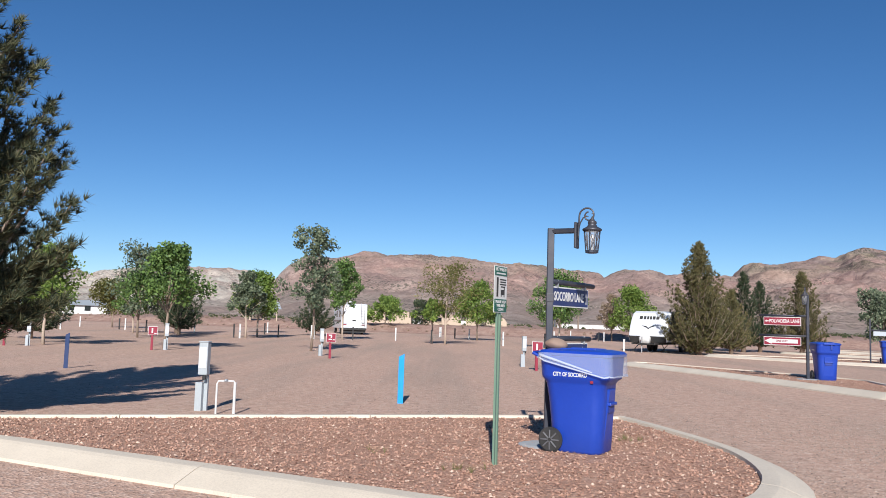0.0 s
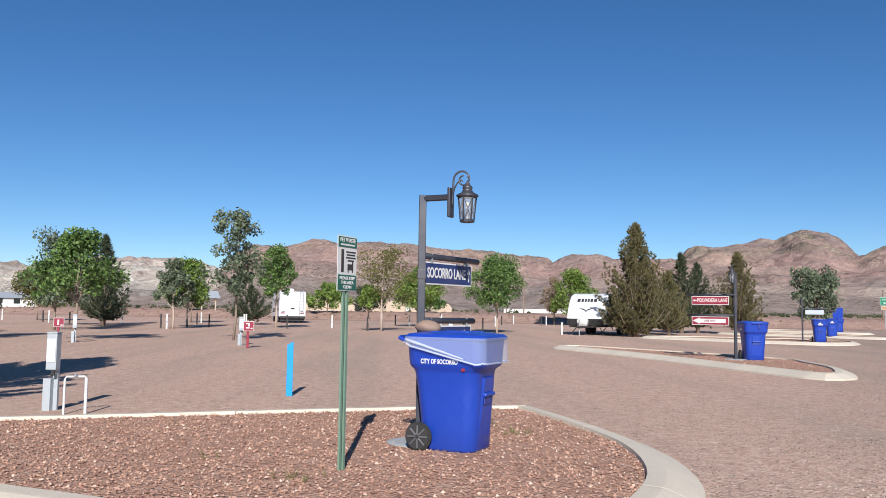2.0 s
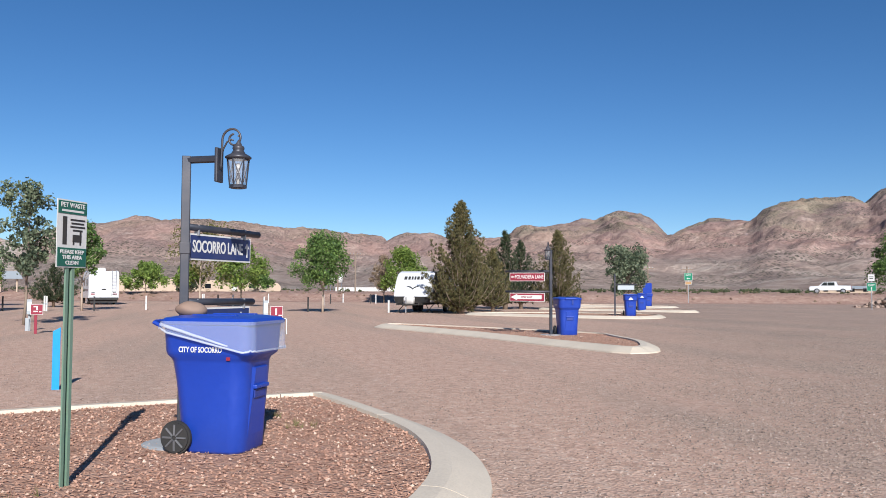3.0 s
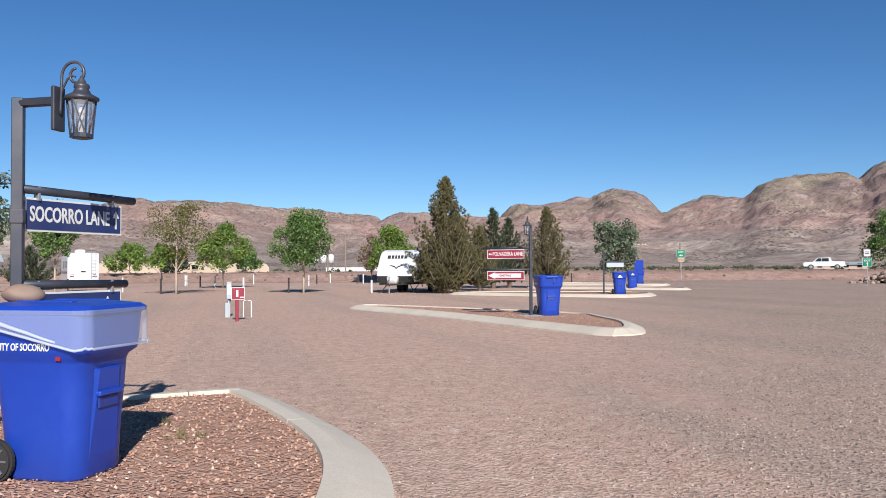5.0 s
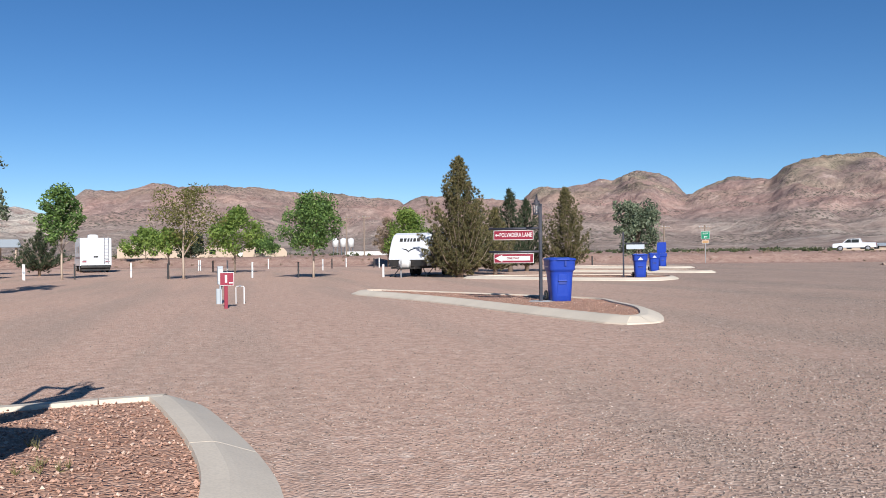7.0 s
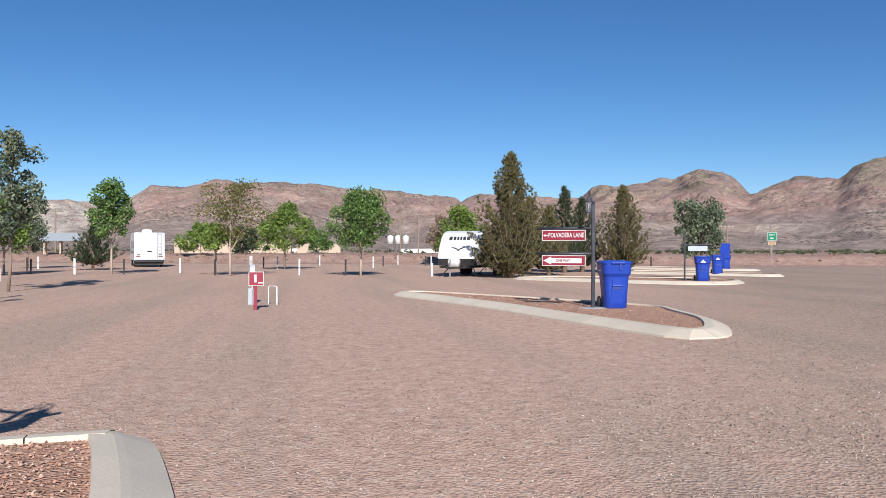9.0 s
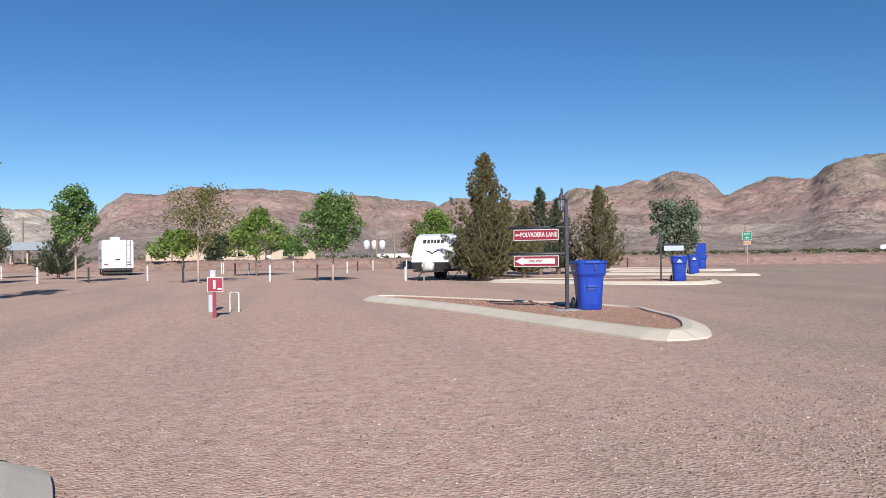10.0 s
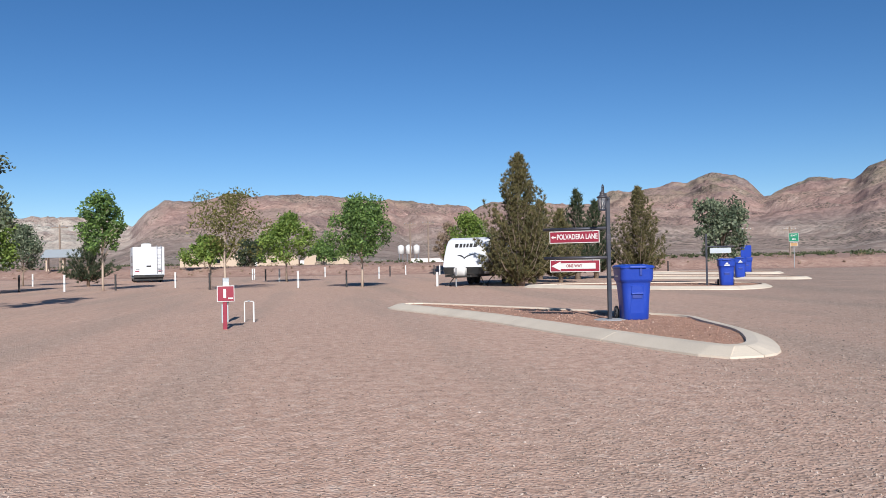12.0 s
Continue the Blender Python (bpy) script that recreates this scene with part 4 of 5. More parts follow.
def pipe_hoop(m, label, group="pipe hoops"):
    """Two capped stand pipes joined by a bar."""
    p = thing("pipe_hoop", m, label, "standpipe", group)
    part("pipe", tube([(-0.13, 0, 0), (-0.13, 0, 0.46)], 0.015, 8), M_WHITE, p, "white pipe")
    part("pipe", tube([(0.13, 0, 0), (0.13, 0, 0.48)], 0.021, 8), M_WHITE, p, "white pipe")
    part("bar", tube([(-0.13, 0, 0.46), (-0.11, 0, 0.50), (0.11, 0, 0.50), (0.13, 0, 0.47)], 0.014, 8), M_WHITE, p)
    part("tap", lathe([(0.03, 0.485), (0.035, 0.505), (0.02, 0.53)], 8, 0.0, 0), M_STEEL, p, "brass-grey tap")
    return p


ped = pedestal(pose(-4.57, 11.62, -0.01, 0, 0, -8), "pale grey utility pedestal with a black outlet")
hoop = pipe_hoop(pose(-4.12, 11.25, -0.01, 0, 0, 18), "white pipe hoop with a tap beside a pedestal")
copy_thing(ped, pose(1.82, 27.3, -0.01, 0, 0, 10))
copy_thing(hoop, pose(2.36, 27.2, -0.01, 0, 0, -30))
copy_thing(ped, pose(-5.75, 30.8, -0.01, 0, 0, 20))
copy_thing(ped, pose(-12.1, 31.6, -0.01, 0, 0, 20))
copy_thing(ped, pose(-17.6, 31.5, -0.01, 0, 0, 20))


def site_marker(m, label, digit_bars):
    s = thing("site_marker", m, label, "site marker", "site markers")
    part("post", box(0.085, 0.085, 0.66, 0, 0, 0, 0.008), M_SIGNRED, s, "red painted wooden post")
    pl = part("plate", box(0.36, 0.02, 0.34, 0.02, -0.055, 0.60, 0.006), M_WHITE, s, "white-edged plate")
    part("face", box(0.33, 0.006, 0.31, 0.02, -0.067, 0.615), M_SIGNRED, pl, "red face")
    for w, h, x, z in digit_bars:
        part("number_bar", box(w, 0.004, h, x, -0.073, z), M_WHITE, pl, "white bar")
    return s


one = site_marker(pose(2.03, 25.25, -0.01, 0, 0, 5), "red site marker post with a white-edged plate", [(0.055, 0.19, 0.0, 0.68), (0.10, 0.03, 0.12, 0.655)])
site_marker(pose(-5.14, 28.9, -0.01, 0, 0, 12), "red site marker post beside a pale pedestal", [(0.12, 0.04, -0.01, 0.84), (0.05, 0.08, 0.03, 0.76), (0.12, 0.04, -0.01, 0.69), (0.07, 0.03, 0.12, 0.68)])
copy_thing(one, pose(-12.5, 31.1, -0.01, 0, 0, 15))
copy_thing(one, pose(-18.3, 31.0, -0.01, 0, 0, 15))


def small_post(m, material, label, category, h=0.9, group="field posts"):
    p = thing("field_post", m, label, category, group)
    part("shaft", box(0.095, 0.095, h, 0, 0, 0, 0.012), material, p)
    part("cap", box(0.115, 0.115, 0.04, 0, 0, h, 0.01), material, p)
    part("band", box(0.105, 0.105, 0.10, 0, 0, h * 0.45, 0.004), M_GREYBOX if material is M_WHITE else M_BLACK, p)
    return p


white_post = small_post(pose(-4.6, 57.9, -0.01), M_WHITE, "white utility post standing on the gravel field", "post")
for x, y in ((-10.5, 56.6), (2.8, 52.4), (1.0, 68.5), (12.0, 84.0), (-1.6, 76.4), (4.4, 81.6), (-26.9, 64.5), (-10.1, 55.2), (-14.2, 51.2), (-1.5, 77.1), (14.6, 79.5), (-20.5, 62.0), (-30.0, 60.0), (-16.5, 69.5), (-34.0, 72.0), (8.5, 70.5), (20.6, 72.8), (29.5, 70.0)):
    copy_thing(white_post, pose(x, y, -0.01, 0, 0, (x * 37) % 40))
dark_post = small_post(pose(5.4, 51.3, -0.01), M_DARKWOOD, "dark square post standing on the gravel field", "post", 0.88)
for x, y in ((-12.7, 55.9), (-7.4, 55.3), (14.1, 79.5), (-0.2, 71.4), (-15.5, 64.0), (-23.0, 58.6), (-28.0, 66.0), (-1.9, 52.5), (-36.0, 64.0), (22.5, 74.0), (32.5, 71.0), (10.0, 78.0), (-14.9, 52.4)):
    copy_thing(dark_post, pose(x, y, -0.01, 0, 0, (x * 37) % 40))


# ---- trees ----
def leaf_cloud(centres, radii, per, size, rng, flat=1.0):
    """Many small four-cornered leaves round the given centres."""
    c = np.repeat(np.asarray(centres), per, axis=0)
    r = np.repeat(np.asarray(radii), per)[:, None]
    n = len(c)
    d = rng.normal(0, 1, (n, 3))
    d /= np.linalg.norm(d, axis=1)[:, None]
    p = c + d * r * rng.uniform(0.15, 1.0, (n, 1)) ** 0.6 * np.array([1, 1, flat])
    u = rng.normal(0, 1, (n, 3))
    u /= np.linalg.norm(u, axis=1)[:, None]
    w = np.cross(u, rng.normal(0, 1, (n, 3)))
    w /= np.linalg.norm(w, axis=1)[:, None]
    s = size * rng.uniform(0.6, 1.35, (n, 1))
    v = np.stack([p - u * s, p + w * s * 0.55, p + u * s, p - w * s * 0.55], 1)
    return v.reshape(-1, 3), np.arange(4 * n).reshape(-1, 4)


def cloud_mesh(name, v, f, material, parent):
    me = bpy.data.meshes.new(name)
    me.from_pydata(v.tolist(), [], f.tolist())
    me.materials.append(material)
    ob = new(name, me)
    ob.parent = parent
    return ob


def leafy_tree(x, y, h, r, bare, material, seed, label, bark=M_BARK, clumps=46, per=70, leaf=0.11, lean=0.0, taper=0.75, ragged=0.25, trunk=0.075, z=0.0, full=1.5):
    """Young broadleaf tree: a clear trunk to height bare, limbs, and a loose crown of width 2r."""
    rng = np.random.default_rng(seed)
    t = thing("broadleaf_tree", pose(x, y, z, 0, 0, 0), label, "tree", "field trees")
    top = h * 0.8
    spine = [(0, 0, -0.05)] + [(lean * k / 5 + rng.normal(0, 0.03), rng.normal(0, 0.03), top * k / 5) for k in range(1, 6)]
    part("trunk", tube(spine, trunk, 8, None, 0.25), bark, t, "", True)
    centres, radii = [], []
    limbs = bmesh.new()
    ch = h - bare
    for k in range(clumps):
        f = rng.uniform(0.0, 1.0) ** 0.85
        zz = bare + ch * (0.06 + 0.9 * f)
        # crown outline: wide low, narrow on top
        w = r * (1 - taper * max(0, f - 0.35) / 0.65) * (0.62 + 0.38 * min(1, f / 0.2))
        a = rng.uniform(0, math.tau)
        q = w * math.sqrt(rng.uniform(0.02, 1.0)) * (1 + ragged * rng.normal(0, 0.6))
        p = (lean * zz / h + q * math.cos(a), q * math.sin(a), zz)
        centres.append(p)
        radii.append(r * rng.uniform(0.20, 0.36))
        if k % 3 == 0:
            z0 = max(bare * 0.8, zz - q * 0.9 - 0.2)
            tube([(lean * z0 / h, 0, z0), (lean * zz / h + q * 0.45 * math.cos(a), q * 0.45 * math.sin(a), z0 + (zz - z0) * 0.6), p], 0.028, 5, limbs, 0.3)
    part("branchwork", limbs, bark, t)
    v, f = leaf_cloud(centres, radii, int(per * full), leaf * 0.88, rng)
    cloud_mesh("crown", v, f, material, t)
    return t


def needle_cloud(tips, dirs, length, width, blades, rng):
    """Tufts of thin needles fanning out along the given directions."""
    p = np.repeat(np.asarray(tips), blades, axis=0)
    d = np.repeat(np.asarray(dirs), blades, axis=0)
    n = len(p)
    d = d + rng.normal(0, 0.55, (n, 3))
    d /= np.linalg.norm(d, axis=1)[:, None]
    w = np.cross(d, rng.normal(0, 1, (n, 3)))
    w /= np.linalg.norm(w, axis=1)[:, None]
    L = length * rng.uniform(0.6, 1.25, (n, 1))
    v = np.stack([p - w * width, p + w * width, p + d * L], 1)
    return v.reshape(-1, 3), np.arange(3 * n).reshape(-1, 3)


def pine_tree(x, y, h, r, bare, material, seed, label, branches=90, tufts=13, blades=9, length=0.28, width=0.028, shape=1.0, spread=0.085, rise=0.25):
    rng = np.random.default_rng(seed)
    t = thing("pine_tree", pose(x, y, 0), label, "tree", "pines")
    part("trunk", tube([(0, 0, -0.05), (0.03, 0, h * 0.3), (-0.03, 0.04, h * 0.65), (0, 0, h * 0.97)], 0.03 * h + 0.02, 8, None, 0.12), M_BARK, t, "", True)
    tips, dirs = [], []
    limbs = bmesh.new()
    for k in range(branches):
        f = (k + rng.uniform(0, 1)) / branches
        zt = bare + (h - bare) * (0.08 + 0.90 * f ** 0.92)
        # conical outline whose boughs stand out unevenly
        w = r * (1 - f ** shape) * rng.choice((0.55, 0.8, 1.0, 1.0, 1.12)) * rng.uniform(0.85, 1.08) * (1 + 0.35 * noise.noise((seed * 3.7 + 1.6 * math.cos(k * 2.4), 1.6 * math.sin(k * 2.4), 7.0 * f))) + 0.06
        w = float(w * min(1.0, 0.62 + 1.7 * f))
        a = k * 2.4 + rng.normal(0, 0.4)
        up = float(rise + 0.8 * f + rng.normal(0, 0.10))
        z0 = max(bare * 0.9, zt - w * up)
        p0 = np.array((0, 0, z0))
        p1 = np.array((w * 0.6 * math.cos(a), w * 0.6 * math.sin(a), z0 + (zt - z0) * 0.38))
        p2 = np.array((w * math.cos(a), w * math.sin(a), zt))
        tube([p0, p1, p2], 0.012 + 0.012 * w, 4, limbs, 0.25)
        m = max(4, int(tufts * (0.35 + 0.65 * w / r)))
        for j in range(m):
            s = 0.22 + 0.78 * (j + rng.uniform(0, 1)) / m
            q = (p0 * (1 - s) ** 2 + 2 * p1 * s * (1 - s) + p2 * s * s) + rng.normal(0, spread * r * (1.1 - 0.65 * s), 3)
            tips.append(q)
            out = np.array((math.cos(a), math.sin(a), up + 0.5))
            dirs.append(out / np.linalg.norm(out))
    for j in range(tufts):
        tips.append(np.array((rng.normal(0, 0.05), rng.normal(0, 0.05), h * (0.9 + 0.1 * j / tufts))))
        dirs.append(np.array((0, 0, 1.0)))
    part("branchwork", limbs, M_BARK, t)
    v, f = needle_cloud(tips, dirs, length, width, blades, rng)
    cloud_mesh("crown", v, f, material, t)
    return t


# the big pine whose shade lies across the field
pine_tree(-8.35, 9.65, 7.4, 2.6, 0.8, M_PINEB, 21, "tall pine with upswept brown-green boughs", 110, 190, 20, 0.16, 0.009, 2.3, 0.05, 0.8)
pine_tree(13.9, 46.9, 6.6, 2.1, 0.15, M_PINE, 22, "bushy brown-green pine beside a travel trailer", 140, 50, 26, 0.17, 0.012, 2.1, 0.075, 0.95)
pine_tree(19.9, 56.2, 5.6, 1.65, 0.4, M_PINED, 23, "dark green pine behind the lane sign", 110, 16, 18, 0.24, 0.017, 1.6, 0.06, 1.3)
pine_tree(18.0, 58.0, 5.0, 1.8, 0.4, M_PINED, 24, "dark green pine in a close row", 100, 16, 18, 0.24, 0.017, 1.7, 0.06, 1.3)
pine_tree(21.6, 57.6, 5.0, 1.7, 0.4, M_PINED, 25, "dark green pine in a close row", 100, 16, 18, 0.24, 0.017, 1.7, 0.06, 1.3)
pine_tree(17.2, 50.9, 4.0, 1.6, 0.3, M_PINE, 29, "low yellowing pine beside a taller one", 100, 15, 18, 0.24, 0.017, 1.3, 0.055, 0.9)
pine_tree(23.3, 54.6, 5.6, 1.9, 0.35, M_PINE, 26, "bushy brown-green pine in the open", 130, 26, 22, 0.18, 0.014, 1.8, 0.07, 0.9)
pine_tree(-21.0, 59.4, 6.4, 2.1, 0.5, M_PINED, 27, "dark conical pine on the gravel field", 120, 15, 18, 0.28, 0.019, 1.1, 0.055, 0.7)
pine_tree(-19.4, 55.0, 3.9, 1.8, 0.4, M_PINED, 28, "low dark pine behind a young tree", 80, 12, 18, 0.28, 0.019, 1.6, 0.055, 0.7)
pine_tree(-21.5, 39.2, 3.2, 1.9, 0.4, M_PINED, 30, "low dark pine behind a young tree", 80, 12, 18, 0.28, 0.019, 1.8, 0.055, 0.7)
pine_tree(-11.9, 66.5, 3.1, 1.9, 0.4, M_PINED, 31, "low dark pine behind a young tree", 80, 12, 18, 0.28, 0.019, 2.0, 0.055, 0.7)

leafy_tree(-17.8, 33.1, 4.15, 1.6, 1.35, M_LEAFB, 41, "young leafy tree with a pale slim trunk", M_BARKP, 50, 80, 0.085)
leafy_tree(-12.7, 33.1, 4.35, 1.6, 1.85, M_LEAF, 42, "young green tree with a broad uneven crown", M_BARK, 56, 85, 0.085, 0.1, 0.7)
leafy_tree(-13.9, 51.5, 4.3, 1.15, 1.5, M_LEAFG, 43, "slim young tree with a blue-green crown", M_BARKP, 40, 70, 0.10)
leafy_tree(-6.9, 35.2, 5.65, 1.2, 1.75, M_LEAFG, 44, "tall loose tree with ragged upper branches", M_BARK, 52, 58, 0.088, 0.15, 0.30, 0.55, 0.06)
leafy_tree(-14.2, 56.0, 4.5, 1.75, 1.5, M_LEAFB, 45, "young yellow-green tree on the field", M_BARKP, 46, 70, 0.11)
leafy_tree(-8.2, 55.8, 5.5, 1.45, 1.9, M_LEAF, 46, "young tree with dense green leaves", M_BARKP, 56, 60, 0.105, 0.0, 0.55)
leafy_tree(-1.0, 51.8, 5.2, 1.95, 1.7, M_LEAFY, 47, "half-bare olive-yellow tree with sparse leaves", M_BARKP, 60, 34, 0.085, 0.1, 0.4, 0.4)
leafy_tree(-1.9, 52.6, 2.9, 1.1, 1.5, M_LEAFB, 57, "low bright green side growth of a sparse tree", M_BARKP, 22, 60, 0.10)
leafy_tree(1.6, 66.5, 4.7, 2.1, 1.5, M_LEAFB, 48, "leafy bright green tree at the field edge", M_BARK, 56, 75, 0.12)
leafy_tree(6.2, 50.5, 4.6, 1.8, 1.7, M_LEAF, 49, "round-crowned green tree with a pale trunk", M_BARKP, 85, 85, 0.085, 0.0, 0.6, 0.15)
leafy_tree(17.6, 80.3, 5.4, 2.4, 1.2, M_LEAFB, 50, "bright leafy tree behind the trailer", M_BARK, 56, 70, 0.14)
leafy_tree(16.0, 82.6, 4.8, 1.3, 1.2, M_DRY, 51, "bare twiggy tree without leaves", M_BARK, 60, 50, 0.10)
leafy_tree(21.9, 41.6, 3.8, 1.35, 1.15, M_LEAFG, 52, "grey-green young tree beside bins", M_BARK, 52, 80, 0.085, 0.0, 0.35, 0.15)
leafy_tree(82.9, 84.9, 8.3, 3.7, 0.9, M_LEAF, 53, "broad leafy tree by the exit road", M_BARK, 70, 90, 0.17, 0.0, 0.6, 0.12, 0.16, 0.7)
leafy_tree(-18.8, 46.0, 5.5, 1.75, 1.2, M_LEAFG, 54, "blue-green ragged tree on the field", M_BARK, 52, 60, 0.10, 0.0, 0.5, 0.35)
leafy_tree(-31.5, 73.0, 4.3, 2.2, 1.3, M_LEAFY, 55, "round olive-green tree at the far edge", M_BARK, 52, 80, 0.12, 0.0, 0.5, 0.1)
leafy_tree(-17.9, 71.7, 4.3, 1.9, 1.4, M_LEAFG, 56, "spreading grey-green tree at the far edge", M_BARK, 46, 60, 0.12)
leafy_tree(-23.3, 56.9, 3.6, 1.5, 1.2, M_LEAF, 58, "small green tree on the field", M_BARKP, 40, 70, 0.10)
leafy_tree(-40.0, 66.0, 4.6, 2.0, 1.3, M_LEAF, 59, "green tree at the far edge of the field", M_BARK, 46, 60, 0.12)
leafy_tree(-8.6, 99.5, 3.4, 2.4, 0.5, M_LEAFB, 61, "bright green shrub tree on the bank", M_BARK, 46, 70, 0.15, z=0.9)
leafy_tree(4.4, 113.0, 3.2, 2.0, 0.4, M_LEAF, 62, "round green shrub tree beyond the bank", M_BARK, 40, 70, 0.15, z=0.9)
leafy_tree(-4.0, 102.3, 3.0, 1.7, 0.2, M_PINED, 63, "dark round clipped shrub beyond the bank", M_BARK, 50, 80, 0.13, 0.0, 0.3, 0.05, z=0.9)


# ---- vehicles ----
def wheel(parent, x, y, z, r, side, width=0.22, name="wheel"):
    w = bmesh.new()
    bmesh.ops.create_cone(w, cap_ends=True, segments=22, radius1=r, radius2=r, depth=width)
    bmesh.ops.bevel(w, geom=[e for e in w.edges if len(e.link_faces) == 2 and e.calc_face_angle() > 1], offset=0.035, segments=2, affect="EDGES")
    bmesh.ops.rotate(w, cent=(0, 0, 0), matrix=Euler((0, radians(90), 0)).to_matrix(), verts=w.verts)
    bmesh.ops.translate(w, vec=(x, y, z), verts=w.verts)
    t = part(name, w, M_BLACK, parent, "black rubber tyre with pale rim")
    rim = lathe([(r * 0.62, -0.01), (r * 0.58, 0.012), (r * 0.25, 0.02), (r * 0.2, 0.05)], 14)
    bmesh.ops.rotate(rim, cent=(0, 0, 0), matrix=Euler((0, radians(90 * side), 0)).to_matrix(), verts=rim.verts)
    bmesh.ops.translate(rim, vec=(x + side * (width / 2 + 0.004), y, z), verts=rim.verts)
    part("rim", rim, M_STEEL, t)
    return t


def profile_body(side, half, inset=0.07):
    """A vehicle shell from its side outline (y, z), with eased long edges."""
    cy = sum(p[0] for p in side) / len(side)
    cz = sum(p[1] for p in side) / len(side)
    def ring(x, k):
        return [(x, p[0] + (cy - p[0]) * k * 0.3, p[1] + (cz - p[1]) * k) for p in side]
    return loft([ring(-half, inset), ring(-half + 0.05, inset * 0.35), ring(-half + 0.12, 0), ring(half - 0.12, 0), ring(half - 0.05, inset * 0.35), ring(half, inset)])


def travel_trailer():
    t = thing("travel_trailer", pose(11.35, 48.75, 0, 0, 0, -34), "white travel trailer with a black lower front, unhitched", "trailer")
    outline = [(0.10, 0.62), (0.0, 0.98), (0.20, 1.55), (0.48, 2.10), (0.74, 2.40), (1.05, 2.52), (6.2, 2.60), (6.5, 2.48), (6.55, 0.62)]
    body = part("body", profile_body(outline, 1.2), M_WHITEG, t, "glossy white shell")
    part("rock_guard", loft([[(-1.17, -0.03, 0.98), (1.17, -0.03, 0.98), (1.12, 0.07, 0.60), (-1.12, 0.07, 0.60)], [(-1.17, 0.06, 1.0), (1.17, 0.06, 1.0), (1.12, 0.16, 0.60), (-1.12, 0.16, 0.60)]]), M_BLACK, t, "black stone guard")
    for x, w in ((-0.56, 0.19), (-0.32, 0.15), (-0.12, 0.12), (0.06, 0.12), (0.26, 0.16), (0.50, 0.19)):
        part("name_bar", box(w, 0.02, 0.20, x, 0.0, 0.0, 0.004), M_BLACK, body, "dark bar of unreadable lettering").matrix_basis = pose(0, 0.40, 2.02, -25, 0, 0)
    wing = [(-0.46, 0.14), (-0.10, 0.0), (0.0, -0.10), (0.10, 0.0), (0.46, 0.14), (0.14, 0.09), (0.0, -0.02), (-0.14, 0.09)]
    part("crest", loft([[(u, -0.012, v) for u, v in wing], [(u, 0.012, v) for u, v in wing]]), M_BLACK, body, "dark winged shape").matrix_basis = pose(0, 0.155, 1.50, -19, 0, 0)
    # dark graphics with painted pine shade, window and door along the near side
    part("side_graphic", loft([[(1.204, 0.30, 0.75), (1.204, 3.4, 0.75), (1.204, 2.6, 2.4), (1.204, 0.95, 2.4)], [(1.216, 0.30, 0.75), (1.216, 3.4, 0.75), (1.216, 2.6, 2.4), (1.216, 0.95, 2.4)]]), M_BLACK, body, "black swept side graphic with pine shade put into its black")
    part("side_panel", box(0.014, 4.3, 0.75, 1.208, 4.2, 0.66), M_PURPLE, body, "grey lower side band")
    part("window", box(0.03, 1.0, 0.6, 1.208, 2.7, 1.55, 0.01), M_DGLASS, t, "dark tinted window")
    dr = part("door", box(0.02, 0.66, 1.8, 1.21, 4.1, 0.75, 0.008), M_WHITEG, t, "white entry door")
    part("door_window", box(0.02, 0.36, 0.5, 1.222, 4.1, 1.8, 0.008), M_DGLASS, dr)
    part("door_handle", box(0.03, 0.06, 0.10, 1.228, 3.85, 1.45, 0.006), M_BLACK, dr)
    part("awning_roll", tube([(1.27, 1.3, 2.46), (1.27, 6.0, 2.50)], 0.06, 8), M_BLACK, t, "black rolled awning", True)
    part("chassis_rail", box(0.08, 7.4, 0.12, -0.7, 3.0, 0.48), M_BLACK, t)
    part("chassis_rail", box(0.08, 7.4, 0.12, 0.7, 3.0, 0.48), M_BLACK, t)
    part("hitch_frame", tube([(-0.72, 0.1, 0.52), (-0.03, -1.15, 0.50)], 0.05, 6), M_BLACK, t)
    part("hitch_frame", tube([(0.72, 0.1, 0.52), (0.03, -1.15, 0.50)], 0.05, 6), M_BLACK, t)
    part("coupler", box(0.14, 0.30, 0.12, 0, -1.25, 0.46, 0.02), M_BLACK, t)
    part("tongue_jack", tube([(0, -0.95, 0.0), (0, -0.95, 0.95)], 0.04, 8), M_STEEL, t)
    part("gas_cover", loft([rounded(0.65, 0.40, 0.12, 0.56, 4, 0, -0.42), rounded(0.66, 0.41, 0.13, 0.9, 4, 0, -0.42), rounded(0.5, 0.28, 0.1, 1.02, 4, 0, -0.42)]), M_WHITE, t, "white gas bottle cover", True)
    for y in (0.55, 6.1):
        for x in (-1, 1):
            part("stabiliser", tube([(x * 0.72, y, 0.50), (x * 1.05, y - 0.25, 0.03)], 0.025, 6), M_BLACK, t)
            part("jack_pad", box(0.25, 0.25, 0.04, x * 1.05, y - 0.25, 0), M_DARKWOOD, t)
    for y in (3.3, 4.15):
        for s in (-1, 1):
            wheel(t, s * 1.03, y, 0.34, 0.34, s)
    part("entry_step", box(0.3, 0.6, 0.05, 1.45, 4.1, 0.30, 0.01), M_STEEL, t)
    part("leg_post", box(0.10, 0.10, 0.75, -1.35, -0.35, 0, 0.01), M_WHITE, t, "white hookup stand beside the tongue")


